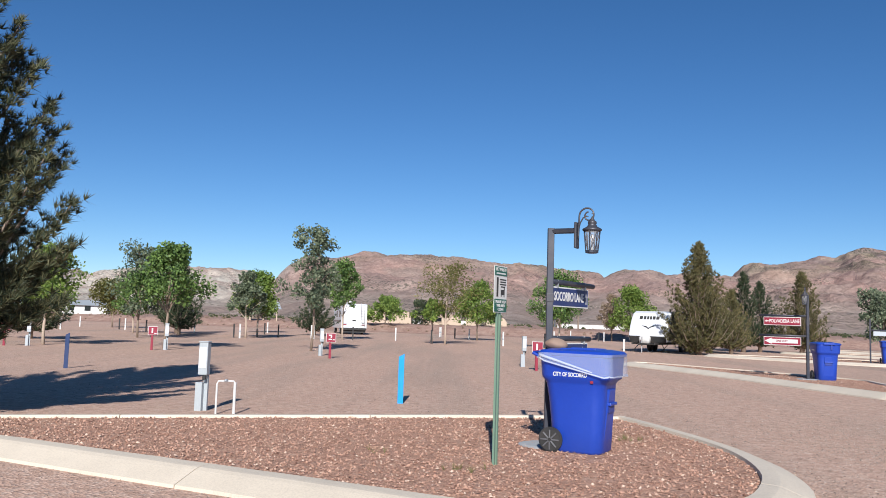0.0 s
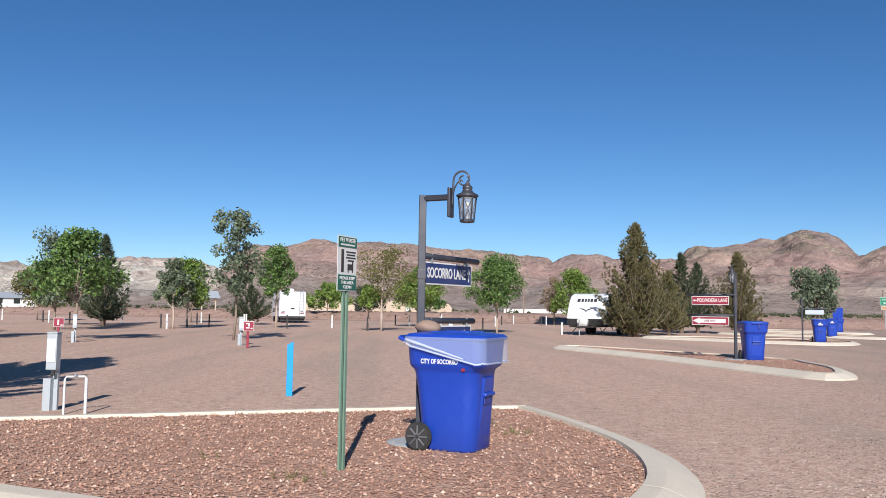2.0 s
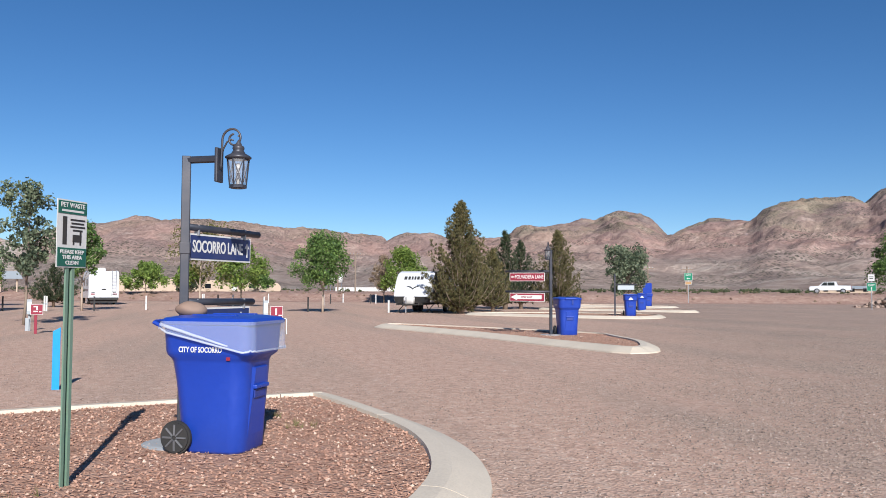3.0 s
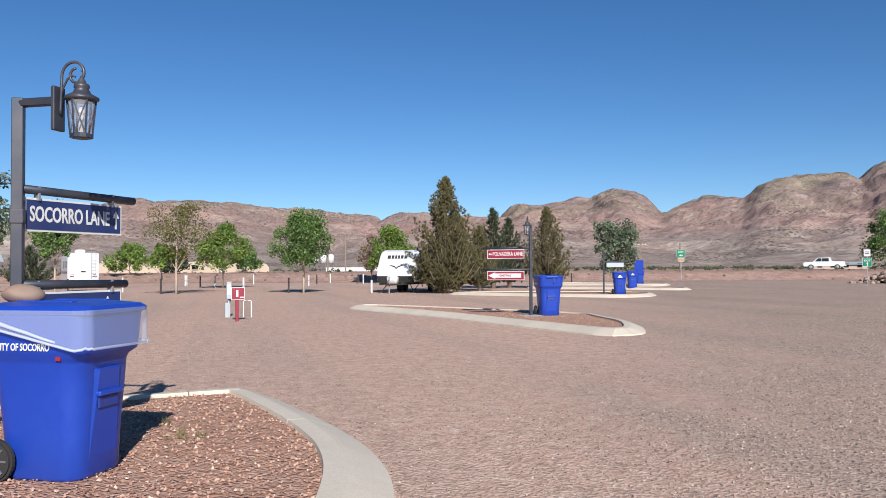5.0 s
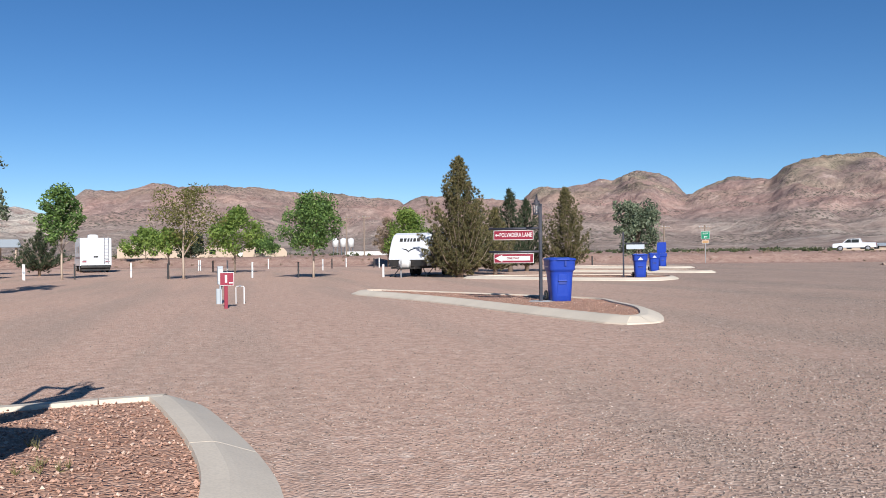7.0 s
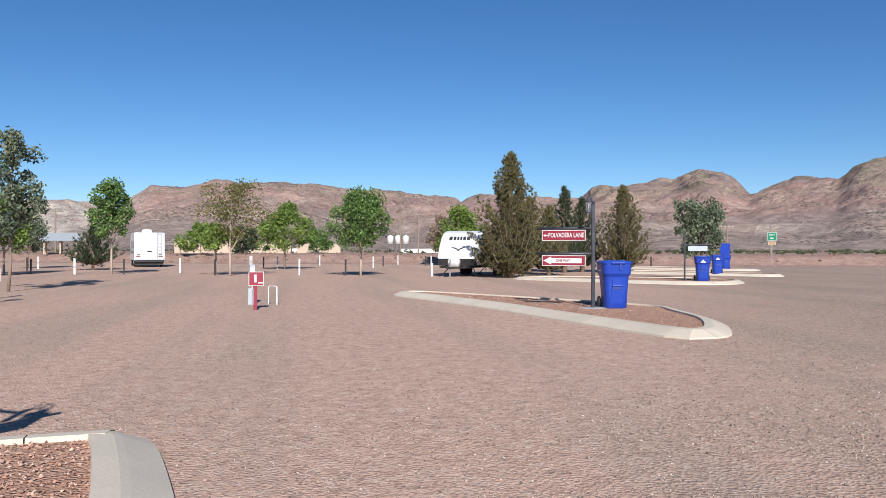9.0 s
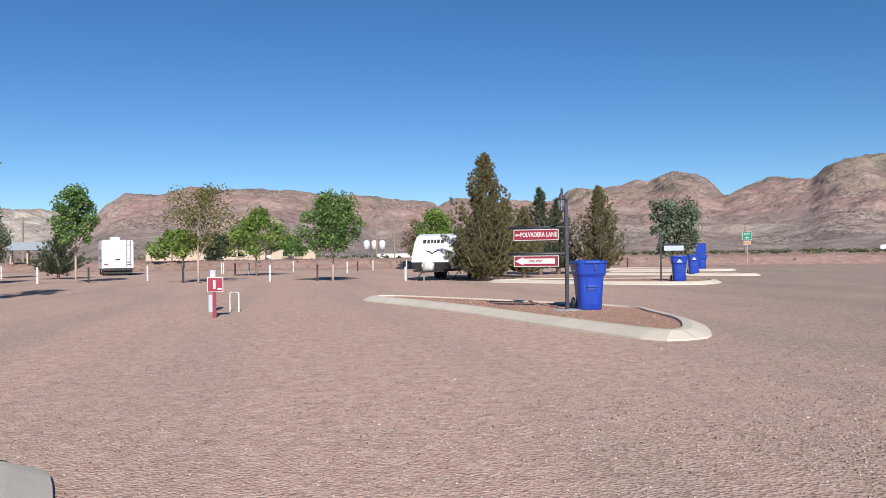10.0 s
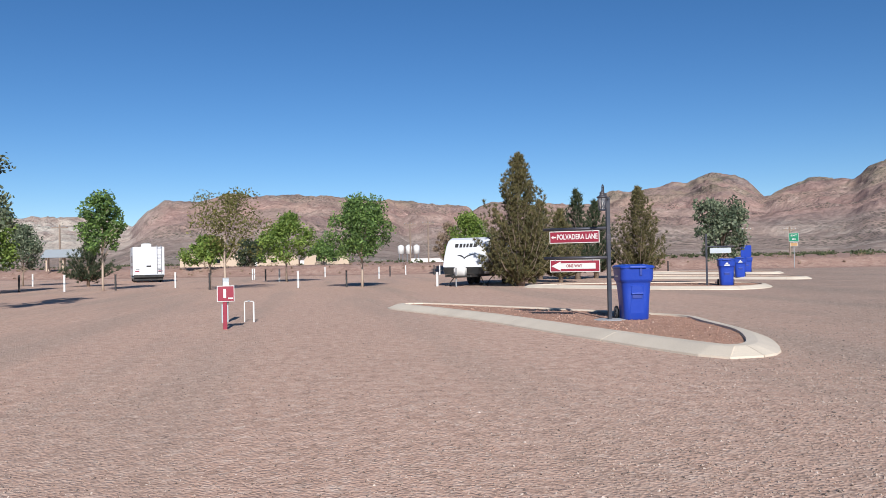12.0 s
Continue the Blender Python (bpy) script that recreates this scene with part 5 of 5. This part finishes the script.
def motorhome():
    m = thing("motorhome", pose(-9.7, 75.6, 0, 0, 0, 14), "white motorhome seen from its rear with a ladder", "motorhome")
    outline = [(0.0, 0.55), (-0.04, 0.9), (0.0, 2.75), (0.12, 2.88), (6.2, 2.95), (7.0, 2.5), (7.2, 1.4), (7.9, 1.1), (8.0, 0.5)]
    part("body", profile_body(outline, 1.2, 0.03), M_WHITEG, m, "plain white rear shell")
    part("bumper", box(2.3, 0.22, 0.22, 0, -0.10, 0.40, 0.03), M_BLACK, m, "black rear bumper")
    part("mud_skirt", box(2.2, 0.10, 0.25, 0, 0.05, 0.16, 0.02), M_BLACK, m)
    for s in (-1, 1):
        part("tail_lamp", box(0.32, 0.03, 0.10, s * 0.88, -0.05, 0.86, 0.01), M_SIGNRED, m, "red tail lamp")
        part("trim_mark", box(0.28, 0.02, 0.05, s * 0.85, -0.045, 1.02, 0.004), M_BLACK, m)
        wheel(m, s * 1.02, 1.9, 0.38, 0.38, s)
        wheel(m, s * 1.02, 6.6, 0.38, 0.38, s)
    part("plate_panel", box(0.36, 0.02, 0.12, 0, -0.05, 1.25, 0.004), M_BLACK, m, "dark blank panel")
    lad = part("ladder", tube([(0.62, -0.13, 0.75), (0.62, -0.13, 2.95), (0.62, 0.2, 3.0)], 0.02, 6), M_STEEL, m, "grey metal ladder")
    part("ladder_rail", tube([(0.95, -0.13, 0.75), (0.95, -0.13, 2.95), (0.95, 0.2, 3.0)], 0.02, 6), M_STEEL, lad)
    for k in range(8):
        part("rung", tube([(0.62, -0.13, 0.9 + 0.27 * k), (0.95, -0.13, 0.9 + 0.27 * k)], 0.014, 6), M_STEEL, lad)
    part("roof_unit", loft([rounded(0.8, 1.0, 0.1, 2.92, 3, -0.1, 2.0), rounded(0.78, 0.98, 0.1, 3.14, 3, -0.1, 2.0), rounded(0.5, 0.7, 0.1, 3.2, 3, -0.1, 2.0)]), M_WHITE, m, "white roof air conditioner")
    for y in (1.6, 4.0):
        part("side_window", box(0.02, 0.9, 0.6, -1.205, y, 1.6, 0.005), M_DGLASS, m, "dark side window")
    part("side_stripe", box(0.012, 6.0, 0.18, -1.205, 3.3, 1.15), M_PURPLE, m, "grey side stripe")


def pickup(m, label):
    """White crew-cab pickup: front -x, length along x."""
    t = thing("pickup_truck", m, label, "truck")
    side = [(-2.85, 0.50), (-2.88, 0.95), (-2.75, 1.12), (-1.55, 1.22), (-0.85, 1.82), (0.85, 1.86), (1.10, 1.28), (2.85, 1.24), (2.88, 0.55)]
    b = loft([[(x, -0.95, z) for x, z in side], [(x, -0.98, z * 0.99 + 0.01) for x, z in side], [(x, 0.98, z * 0.99 + 0.01) for x, z in side], [(x, 0.95, z) for x, z in side]])
    part("body", b, M_WHITEG, t, "white painted body")
    for x0, x1 in ((-1.30, -0.42), (-0.34, 0.62)):
        w = [(x0, 1.26), (x1, 1.26), (x1 - 0.02, 1.72), (x0 + (0.48 if x0 < -1 else 0.0), 1.72)]
        part("window", loft([[(x, -0.99, z) for x, z in w], [(x, -1.0, z) for x, z in w]]), M_DGLASS, t, "dark side window")
    for x in (-1.85, 1.75):
        for s in (-1, 1):
            w = bmesh.new()
            bmesh.ops.create_cone(w, cap_ends=True, segments=20, radius1=0.40, radius2=0.40, depth=0.28)
            bmesh.ops.rotate(w, cent=(0, 0, 0), matrix=Euler((radians(90), 0, 0)).to_matrix(), verts=w.verts)
            bmesh.ops.translate(w, vec=(x, s * 0.88, 0.40), verts=w.verts)
            wh = part("wheel", w, M_BLACK, t, "black tyre")
            part("rim", lathe([(0.25, 0), (0.22, 0.02), (0.06, 0.03)], 12), M_STEEL, wh).matrix_basis = pose(x, s * 1.025, 0.40, 90 if s < 0 else -90, 0, 0)
    part("front_bumper", box(0.16, 1.9, 0.26, -2.92, 0, 0.42, 0.03), M_BLACK, t)
    part("rear_bumper", box(0.14, 1.8, 0.18, 2.94, 0, 0.50, 0.03), M_STEEL, t)
    part("headlight", box(0.10, 0.3, 0.16, -2.86, -0.75, 0.85, 0.02), M_GLASS, t)
    part("tail_light", box(0.04, 0.14, 0.35, 2.88, -0.9, 0.80, 0.01), M_SIGNRED, t)


travel_trailer()
motorhome()
pickup(pose(89.5, 105.5, ground_z(89.5, 105.5) - 0.02, 0, 0, -40), "white crew-cab pickup truck on the road beyond the bank")


# ---- road signs by the entrance ----
def road_sign(m, label, plates, poles, h):
    s = thing("road_sign", m, label, "road sign", "road signs")
    for x in poles:
        part("pole", box(0.06, 0.06, h, x, 0.04, 0, 0.006), M_STEEL, s, "galvanised square pole")
    for w, hh, x, z, col, words in plates:
        edge = part("plate", box(w, 0.008, hh, x, 0, z), M_WHITE, s, "white-bordered sign plate")
        if col is not M_WHITE:
            part("face", box(w - 0.05, 0.004, hh - 0.05, x, -0.007, z + 0.025), col, edge)
        for kind, size, wx, wz, ww in words:
            ink = M_BLACK if col is M_WHITE else M_WHITE
            if kind == "bar":
                part("word_bar", box(ww, 0.003, size, x + wx, -0.0115, z + wz - size / 2), ink, edge, "bar of small print")
            elif kind in ("left", "up"):
                q = [(-0.5, 0), (-0.1, -0.28), (-0.1, -0.1), (0.5, -0.1), (0.5, 0.1), (-0.1, 0.1), (-0.1, 0.28)]
                if kind == "up":
                    q = [(v, -u) for u, v in q]
                part("arrow", loft([[(x + wx + u * size, -0.011, z + wz + v * size) for u, v in q], [(x + wx + u * size, -0.014, z + wz + v * size) for u, v in q]]), ink, edge, "white arrow")
            else:
                bm = text_bm(kind, size, 0.003, size * 0.02)
                span = max(v.co.x for v in bm.verts) - min(v.co.x for v in bm.verts)
                part("lettering", shift(bm, x + wx, -0.0125, z + wz, ww / span), ink, edge, "white words")
    return s


road_sign(pose(38.3, 33.5, -0.02, 0, 0, -48), "large green RV PARKING sign on two poles", [(1.42, 1.02, 0, 1.96, M_SIGNGREEN, [("RV", 0.26, 0, 0.78, 0.34), ("PARKING", 0.26, 0, 0.48, 1.02), ("left", 0.42, 0.05, 0.19, 0)])], (-0.45, 0.45), 2.95)
road_sign(pose(37.0, 33.3, -0.02, 0, 0, -48), "small white and magenta notice on a pole", [(0.62, 0.80, 0, 1.20, M_WHITE, [("bar", 0.05, 0, 0.42, 0.4), ("bar", 0.05, 0, 0.32, 0.45), ("bar", 0.05, 0, 0.22, 0.35), ("bar", 0.05, 0, 0.12, 0.4)]), (0.58, 0.26, 0, 1.72, M_SIGNRED, [("bar", 0.05, 0, 0.17, 0.35), ("bar", 0.05, 0, 0.09, 0.4)])], (-0.12, 0.12), 1.9)
road_sign(pose(46.6, 50.8, -0.02, 0, 0, -42), "small green EXIT sign below a white plate", [(0.62, 0.62, 0, 1.42, M_SIGNGREEN, [("EXIT", 0.19, 0, 0.42, 0.42), ("up", 0.28, 0, 0.18, 0)]), (0.42, 0.50, 0, 2.15, M_WHITE, [("bar", 0.05, 0, 0.32, 0.3), ("bar", 0.05, 0, 0.2, 0.25)])], (0.0,), 2.7)
road_sign(pose(43.6, 70.6, 0.15, 0, 0, -32), "small green exit arrow sign over an orange plate", [(0.78, 0.72, 0, 2.2, M_SIGNGREEN, [("EXIT", 0.20, 0, 0.50, 0.48), ("left", 0.34, 0, 0.20, 0)]), (0.60, 0.30, 0, 1.80, M_ORANGE, [])], (0.0,), 2.9)
# out-of-view post added only to throw a shadow across the drive
road_sign(pose(28.7, 17.9, -0.02, 0, 0, -60), "plain galvanised sign post, unseen, added for its shadow on the drive", [(0.60, 0.5, 0, 3.05, M_WHITE, [])], (0.0,), 3.6)


def slim_sign_post():
    s = thing("lane_sign", pose(20.0, 39.3, 0.10, 0, 0, -30), "dark slim lane sign post with a grey board edge", "sign", "lane signs")
    part("post", box(0.075, 0.075, 2.15, 0, 0, 0, 0.006), M_IRON, s, "dark square steel post")
    part("rail", tube([(0.0, 0, 1.62), (1.1, 0.5, 1.62)], 0.03, 8), M_IRON, s)
    part("board", box(0.9, 0.01, 0.22, 0.6, 0.0, 1.34), M_GREYBOX, s, "grey board").matrix_basis = pose(0, 0.02, 0, 0, 0, 24)


slim_sign_post()


# ---- entrance road, fence, rocks ----
def entrance_road():
    bm = bmesh.new()
    pts = [(38.0, 15.0), (43.8, 32.0), (51.8, 50.2), (56.0, 54.5), (62.0, 55.5), (66.0, 48.0), (58.0, 28.0), (50.0, 12.0)]
    bmesh.ops.triangulate(bm, faces=[bm.faces.new([bm.verts.new((x, y, 0.012)) for x, y in pts])])
    tagged(new("road", mesh_of("road", bm, M_ASPH)), "dark asphalt entrance road", "road", kind="structure")


entrance_road()


def rock(m, size, seed, group, label):
    bm = bmesh.new()
    bmesh.ops.create_icosphere(bm, subdivisions=2, radius=size)
    for v in bm.verts:
        n = noise.noise(v.co / size * 1.1 + Vector((seed * 3.1, 0, 0)))
        v.co *= 1 + 0.75 * n
        v.co.x *= 1.25
        v.co.z *= 0.6
    ob = new("rock", mesh_of("rock", bm, M_ROCK))
    ob.matrix_basis = m
    return tagged(ob, label, "rock", group)


stone_kinds = [rock(pose(51.0 + 0.7 * k, 49.4 + 1.1 * k, 0.06), 0.07 + 0.025 * k, k, "edging rocks", "rough tan rock edging the asphalt road") for k in range(3)]
rng = random.Random(12)
for k in range(46):
    t = k / 45
    x = 39.5 + (52.0 - 39.5) * t + rng.uniform(-0.25, 0.25)
    y = 19.5 + (50.5 - 19.5) * t + rng.uniform(-0.3, 0.3)
    copy_thing(rng.choice(stone_kinds), pose(x - 0.5, y, 0.05, rng.uniform(-20, 20), rng.uniform(-20, 20), rng.uniform(0, 360)))
heap = [rock(pose(54.0 + 0.4 * k, 56.5 + 0.2 * k, 0.12), 0.10 + 0.035 * k, 10 + k, "rock pile", "jumbled tan rock in a pile beside the bank") for k in range(3)]
for k in range(280):
    u, v = rng.gauss(0, 1.15), rng.gauss(0, 0.6)
    x, y = 54.0 + u * 0.75 + v * 0.6, 57.0 - u * 0.66 + v * 0.7
    z = 0.04 + max(0.0, 1.0 - 0.42 * abs(u) - 0.5 * abs(v)) * rng.uniform(0.15, 1.0)
    copy_thing(rng.choice(heap), pose(x, y, z, rng.uniform(-40, 40), rng.uniform(-40, 40), rng.uniform(0, 360)))


def chain_fence():
    f = thing("chain_link_fence", pose(0, 0, 0), "chain-link fence with dark posts along the road", "fence")
    a, b = Vector((57.5, 55.5, 0)), Vector((68.0, 30.0, 0))
    n = 15
    for k in range(n):
        p = a.lerp(b, k / (n - 1))
        part("fence_post", tube([(p.x, p.y, 0), (p.x, p.y, 1.35)], 0.045, 6), M_IRON if k % 3 else M_STEEL, f)
    for z in (0.12, 1.30):
        part("fence_rail", tube([(a.x, a.y, z), (b.x, b.y, z)], 0.025, 5), M_IRON, f)
    mesh = bmesh.new()
    for k in range(150):
        p, q = a.lerp(b, k / 150), a.lerp(b, (k + 2.2) / 150)
        tube([(p.x, p.y, 0.12), (q.x, q.y, 1.28)], 0.009, 3, mesh)
        tube([(q.x, q.y, 0.12), (p.x, p.y, 1.28)], 0.009, 3, mesh)
    tagged(part("wire_mesh", mesh, M_IRON, f, "fine wire mesh"), kind="stuff")
    part("brace", tube([(57.5, 55.5, 1.25), (55.9, 54.6, 0.05)], 0.04, 6), M_STEEL, f)
    for x, y in ((55.2, 52.6), (46.9, 38.2)):
        part("stub_post", tube([(x, y, 0), (x, y, 1.15)], 0.06, 6), M_STEEL, f, "pale steel stub post")
    part("notice", box(0.75, 0.03, 0.6, 0, 0, 0), M_YELLOW, f, "yellow notice plate").matrix_basis = pose(63.3, 41.3, 0.55, 0, 0, -58)


chain_fence()


def portable_toilet():
    t = thing("portable_toilet", pose(57.0, 56.3, 0, 0, 0, -45), "dark blue portable toilet with a white roof", "toilet cabin")
    part("cabin", box(0.95, 0.95, 1.35, 0, 0, 0, 0.03), M_MARKERD, t, "dark blue plastic cabin")
    part("roof", loft([rounded(1.0, 1.0, 0.1, 1.35), rounded(0.9, 0.9, 0.15, 1.48), rounded(0.5, 0.5, 0.15, 1.56)]), M_WHITE, t, "white domed roof", True)
    dr = part("door", box(0.66, 0.03, 1.2, 0, -0.49, 0.06, 0.01), M_MARKERD, t)
    part("door_notice", box(0.3, 0.01, 0.25, 0, -0.511, 0.9), M_WHITE, dr, "white notice")


portable_toilet()


# ---- buildings and poles beyond the bank ----
def adobe_building():
    b = thing("adobe_building", pose(-6.2, 119.0, 0.85, 0, 0, -1), "low tan adobe building with a curved parapet wall", "building")
    for x, w, h in ((-4.2, 8.2, 2.1), (4.5, 5.5, 1.75), (11.0, 6.0, 1.6)):
        n = 14
        top = [(x - w / 2 + w * k / n, h - 0.25 * math.sin(math.pi * k / n * 1.0 + x) ** 2 - (0.5 if k in (0, n) else 0)) for k in range(n + 1)]
        ring = [(x - w / 2, 0)] + top + [(x + w / 2, 0)]
        part("wall", loft([[(u, -0.2, v) for u, v in ring], [(u, 4.0, v) for u, v in ring]]), M_TAN, b, "tan stucco wall")
    for x in (-6.5, -3.5, 4.0, 10.0, 12.0):
        wn_ = part("window", box(0.8, 0.1, 0.6, x, -0.24, 0.6), M_DGLASS, b, "small dark window")
        part("sill", box(0.95, 0.12, 0.08, x, -0.27, 0.52), M_TAN, wn_)
    part("roof", box(8.0, 3.8, 0.1, -4.2, 2, 1.75), M_TAN, b)


def pavilion():
    p = thing("pavilion", pose(-25.3, 106.3, 0.9, 0, 0, 12), "open picnic pavilion with a grey gabled roof", "pavilion")
    for x in (-1.7, 0, 1.7):
        for y in (-1.3, 1.3):
            part("column", box(0.16, 0.16, 1.6, x, y, 0, 0.01), M_TAN, p)
    part("roof", loft([[(-2.3, -1.9, 1.55), (-2.3, 1.9, 1.55), (-1.9, 0, 2.5)], [(2.3, -1.9, 1.55), (2.3, 1.9, 1.55), (1.9, 0, 2.5)]]), M_GREYBOX, p, "pale grey metal roof")


def shed(x, y, w, d, h, turn, wall, label, z=0.9):
    s = thing("shed_building", pose(x, y, z, 0, 0, turn), label, "building", "far buildings")
    part("wall", box(w, d, h, 0, 0, 0), wall, s)
    part("roof", loft([[(-w / 2 - 0.4, -d / 2 - 0.4, h + 0.004), (-w / 2 - 0.4, d / 2 + 0.4, h + 0.004), (-w / 2, 0, h + d * 0.16)], [(w / 2 + 0.4, -d / 2 - 0.4, h + 0.004), (w / 2 + 0.4, d / 2 + 0.4, h + 0.004), (w / 2, 0, h + d * 0.16)]]), M_GREYBOX, s, "pale metal roof")
    for k in range(int(w / 2.2)):
        part("window", box(0.8, 0.06, 0.7, -w / 2 + 1.2 + 2.2 * k, -d / 2 - 0.03, h * 0.4), M_DGLASS, s, "dark window")
    return s


def stucco_hall():
    b = thing("stucco_building", pose(122.0, 93.0, 0.0, 0, 0, -52), "long flat-roofed tan stucco building, one end's shade put into its colour", "building")
    # shade on this end is painted in as a darker wall colour
    part("wall", box(13, 10, 3.0, -8.5, 2, -0.6), M_PURPLE, b, "wall with its shade put into a dusky colour")
    part("wall", box(11, 10, 3.4, 3.8, 0, -0.6), M_TAN, b, "sunlit tan wall")
    part("roof", box(11.6, 10.6, 0.3, 3.8, 0, 2.82), M_TAN, b, "pale roof slab")
    part("roof", box(13.4, 10.4, 0.25, -8.6, 2, 2.42), M_PURPLE, b)
    # flat dark sheets on the wall give the openings their shade
    for x in (-13.0, -10.5, -8.0, -5.5):
        part("arch_opening_shade", loft([[(x - 0.7, -3.05, -0.55), (x + 0.7, -3.05, -0.55), (x + 0.7, -3.05, 0.9), (x, -3.05, 1.5), (x - 0.7, -3.05, 0.9)], [(x - 0.7, -3.0, -0.55), (x + 0.7, -3.0, -0.55), (x + 0.7, -3.0, 0.9), (x, -3.0, 1.5), (x - 0.7, -3.0, 0.9)]]), M_DGLASS, b, "dark arched sheet painting in the shade of an opening")
    for x in (0.5, 4.0, 7.2):
        part("window", box(1.3, 0.1, 1.2, x, -5.05, 0.4), M_DGLASS, b, "dark window")
    part("roof_unit", box(1.6, 1.2, 0.8, 4.5, 0, 3.12, 0.05), M_WHITE, b)


adobe_building()
pavilion()
stucco_hall()
shed(-55.0, 120.0, 6.0, 5.0, 1.3, 18, M_WHITE, "long low white shed with a metal roof")
shed(-63.0, 116.0, 5.0, 4.0, 1.2, 20, M_PURPLE, "long low grey shed with a metal roof")
shed(112.0, 128.0, 9.0, 3.6, 0.8, -40, M_TAN, "low tan shed beyond the road")


def tanks():
    for k in range(3):
        x, y = 21.6 + 1.75 * k, 186.0
        t = thing("storage_tank", pose(x, y, 0.9), "white upright storage tank with a cone top", "tank", "storage tanks")
        part("shell", lathe([(0.7, 1.9), (0.7, 3.6), (0.2, 3.95)], 16), M_WHITE, t, "", True)
        for a in range(4):
            part("leg", tube([(0.55 * math.cos(a * 1.571 + 0.8), 0.55 * math.sin(a * 1.571 + 0.8), 0), (0.55 * math.cos(a * 1.571 + 0.8), 0.55 * math.sin(a * 1.571 + 0.8), 1.95)], 0.07, 5), M_STEEL, t)
    w = thing("boundary_wall", pose(27.0, 157.0, 0.88, 0, 0, -4), "long low white boundary wall", "wall")
    part("wall", box(13.0, 0.25, 0.75, 0, 0, 0), M_WHITE, w)
    part("coping", box(13.1, 0.35, 0.08, 0, 0, 0.75, 0.01), M_WHITE, w)
    w2 = copy_thing(w, pose(-1.0, 150.0, 0.88, 0, 0, 3))


tanks()


def utility_pole(x, y, h, turn):
    p = thing("utility_pole", pose(x, y, 0.8, 0, 0, turn), "weathered wooden utility pole with a crossarm", "pole", "utility poles")
    part("shaft", tube([(0, 0, 0), (0, 0, h)], 0.14, 8, None, 0.65), M_BARK, p)
    part("crossarm", box(2.0, 0.12, 0.14, 0, 0, h - 0.5, 0.01), M_BARK, p)
    for u in (-0.85, -0.3, 0.3, 0.85):
        part("insulator", lathe([(0.05, h - 0.36), (0.06, h - 0.28), (0.03, h - 0.2)], 8, u, 0), M_STEEL, p)


for x, y, h in ((18.3, 136.9, 6.8), (21.2, 136.6, 6.9), (-30.6, 122.5, 6.3), (-6.0, 131.0, 5.2), (-62.0, 128.0, 6.5), (60.0, 108.0, 4.2), (64.0, 104.0, 4.0)):
    utility_pole(x, y, h, 5)


# ---- brush ----
M_WEED = leafy("yellow_weeds", (0.16, 0.14, 0.05), (0.34, 0.30, 0.14), 0.2)
def brush(name, spots, material, leaf, per, label):
    rng_ = np.random.default_rng(5)
    v, f = leaf_cloud([s[:3] for s in spots], [s[3] for s in spots], per, leaf, rng_, 0.7)
    return tagged(cloud_mesh(name, v, f, material, None), label, "brush", kind="stuff")


rng = random.Random(31)
low, far = [], []
while len(low) < 420:
    x = rng.uniform(-95, 95)
    s = rng.uniform(0.5, 14)
    y = 90.0 - 0.36 * (x - 7.0) + s * 1.063
    low.append((x, y, ground_z(x, y) + 0.08, rng.choice((0.12, 0.16, 0.22, 0.35))))
brush("dry_weeds", low, M_DRY, 0.07, 22, "dry weeds scattered along the dirt bank")
while len(far) < 1500:
    a, d = radians(rng.uniform(-40, 66)), rng.uniform(118, 560)
    x, y = 3 + d * math.sin(a), 6 + d * math.cos(a)
    if rng.random() < 0.3 + 0.7 * max(0, noise.noise((x * 0.012, y * 0.012, 2))) + (0.35 if a > radians(16) else 0):
        r = rng.choice((0.18, 0.25, 0.4, 0.6)) * (1 + d / 300)
        far.append((x, y, 0.9 + r * 0.25, r))
brush("desert_scrub", far, M_SHRUB, 0.22, 40, "grey-green desert scrub over the far plain")
grass = []
for cx, cy, n in ((1.38, 9.0, 8), (-0.65, 6.75, 7), (-1.6, 7.6, 3), (1.2, 9.7, 3)):
    for k in range(n):
        grass.append((cx + rng.gauss(0, 0.09), cy + rng.gauss(0, 0.09), 0.11, rng.uniform(0.06, 0.16)))


def weed_tufts():
    rg = np.random.default_rng(9)
    tips = [np.array(g[:3]) for g in grass]
    v, f = needle_cloud(tips, [np.array((0, 0, 1.0))] * len(tips), 0.085, 0.003, 12, rg)
    tagged(cloud_mesh("weed_tufts", v, f, M_WEED, None), "small yellow-green weeds in the gravel", "weed", kind="stuff")


weed_tufts()


# ---- a stone that weighs down the near bin's lid ----
def lid_stone():
    bm = bmesh.new()
    bmesh.ops.create_icosphere(bm, subdivisions=3, radius=0.115)
    for v in bm.verts:
        v.co *= 1 + 0.18 * noise.noise(v.co * 9)
        v.co.z = max(-0.055, v.co.z * 0.6)
        v.co.x *= 1.15
    ob = new("stone", mesh_of("stone", bm, M_DTAN, True))
    ob.matrix_basis = pose(0.40, 8.37, 1.262, 0, 0, 20)
    tagged(ob, "rounded brown stone weighing down the bin lid", "stone")


lid_stone()
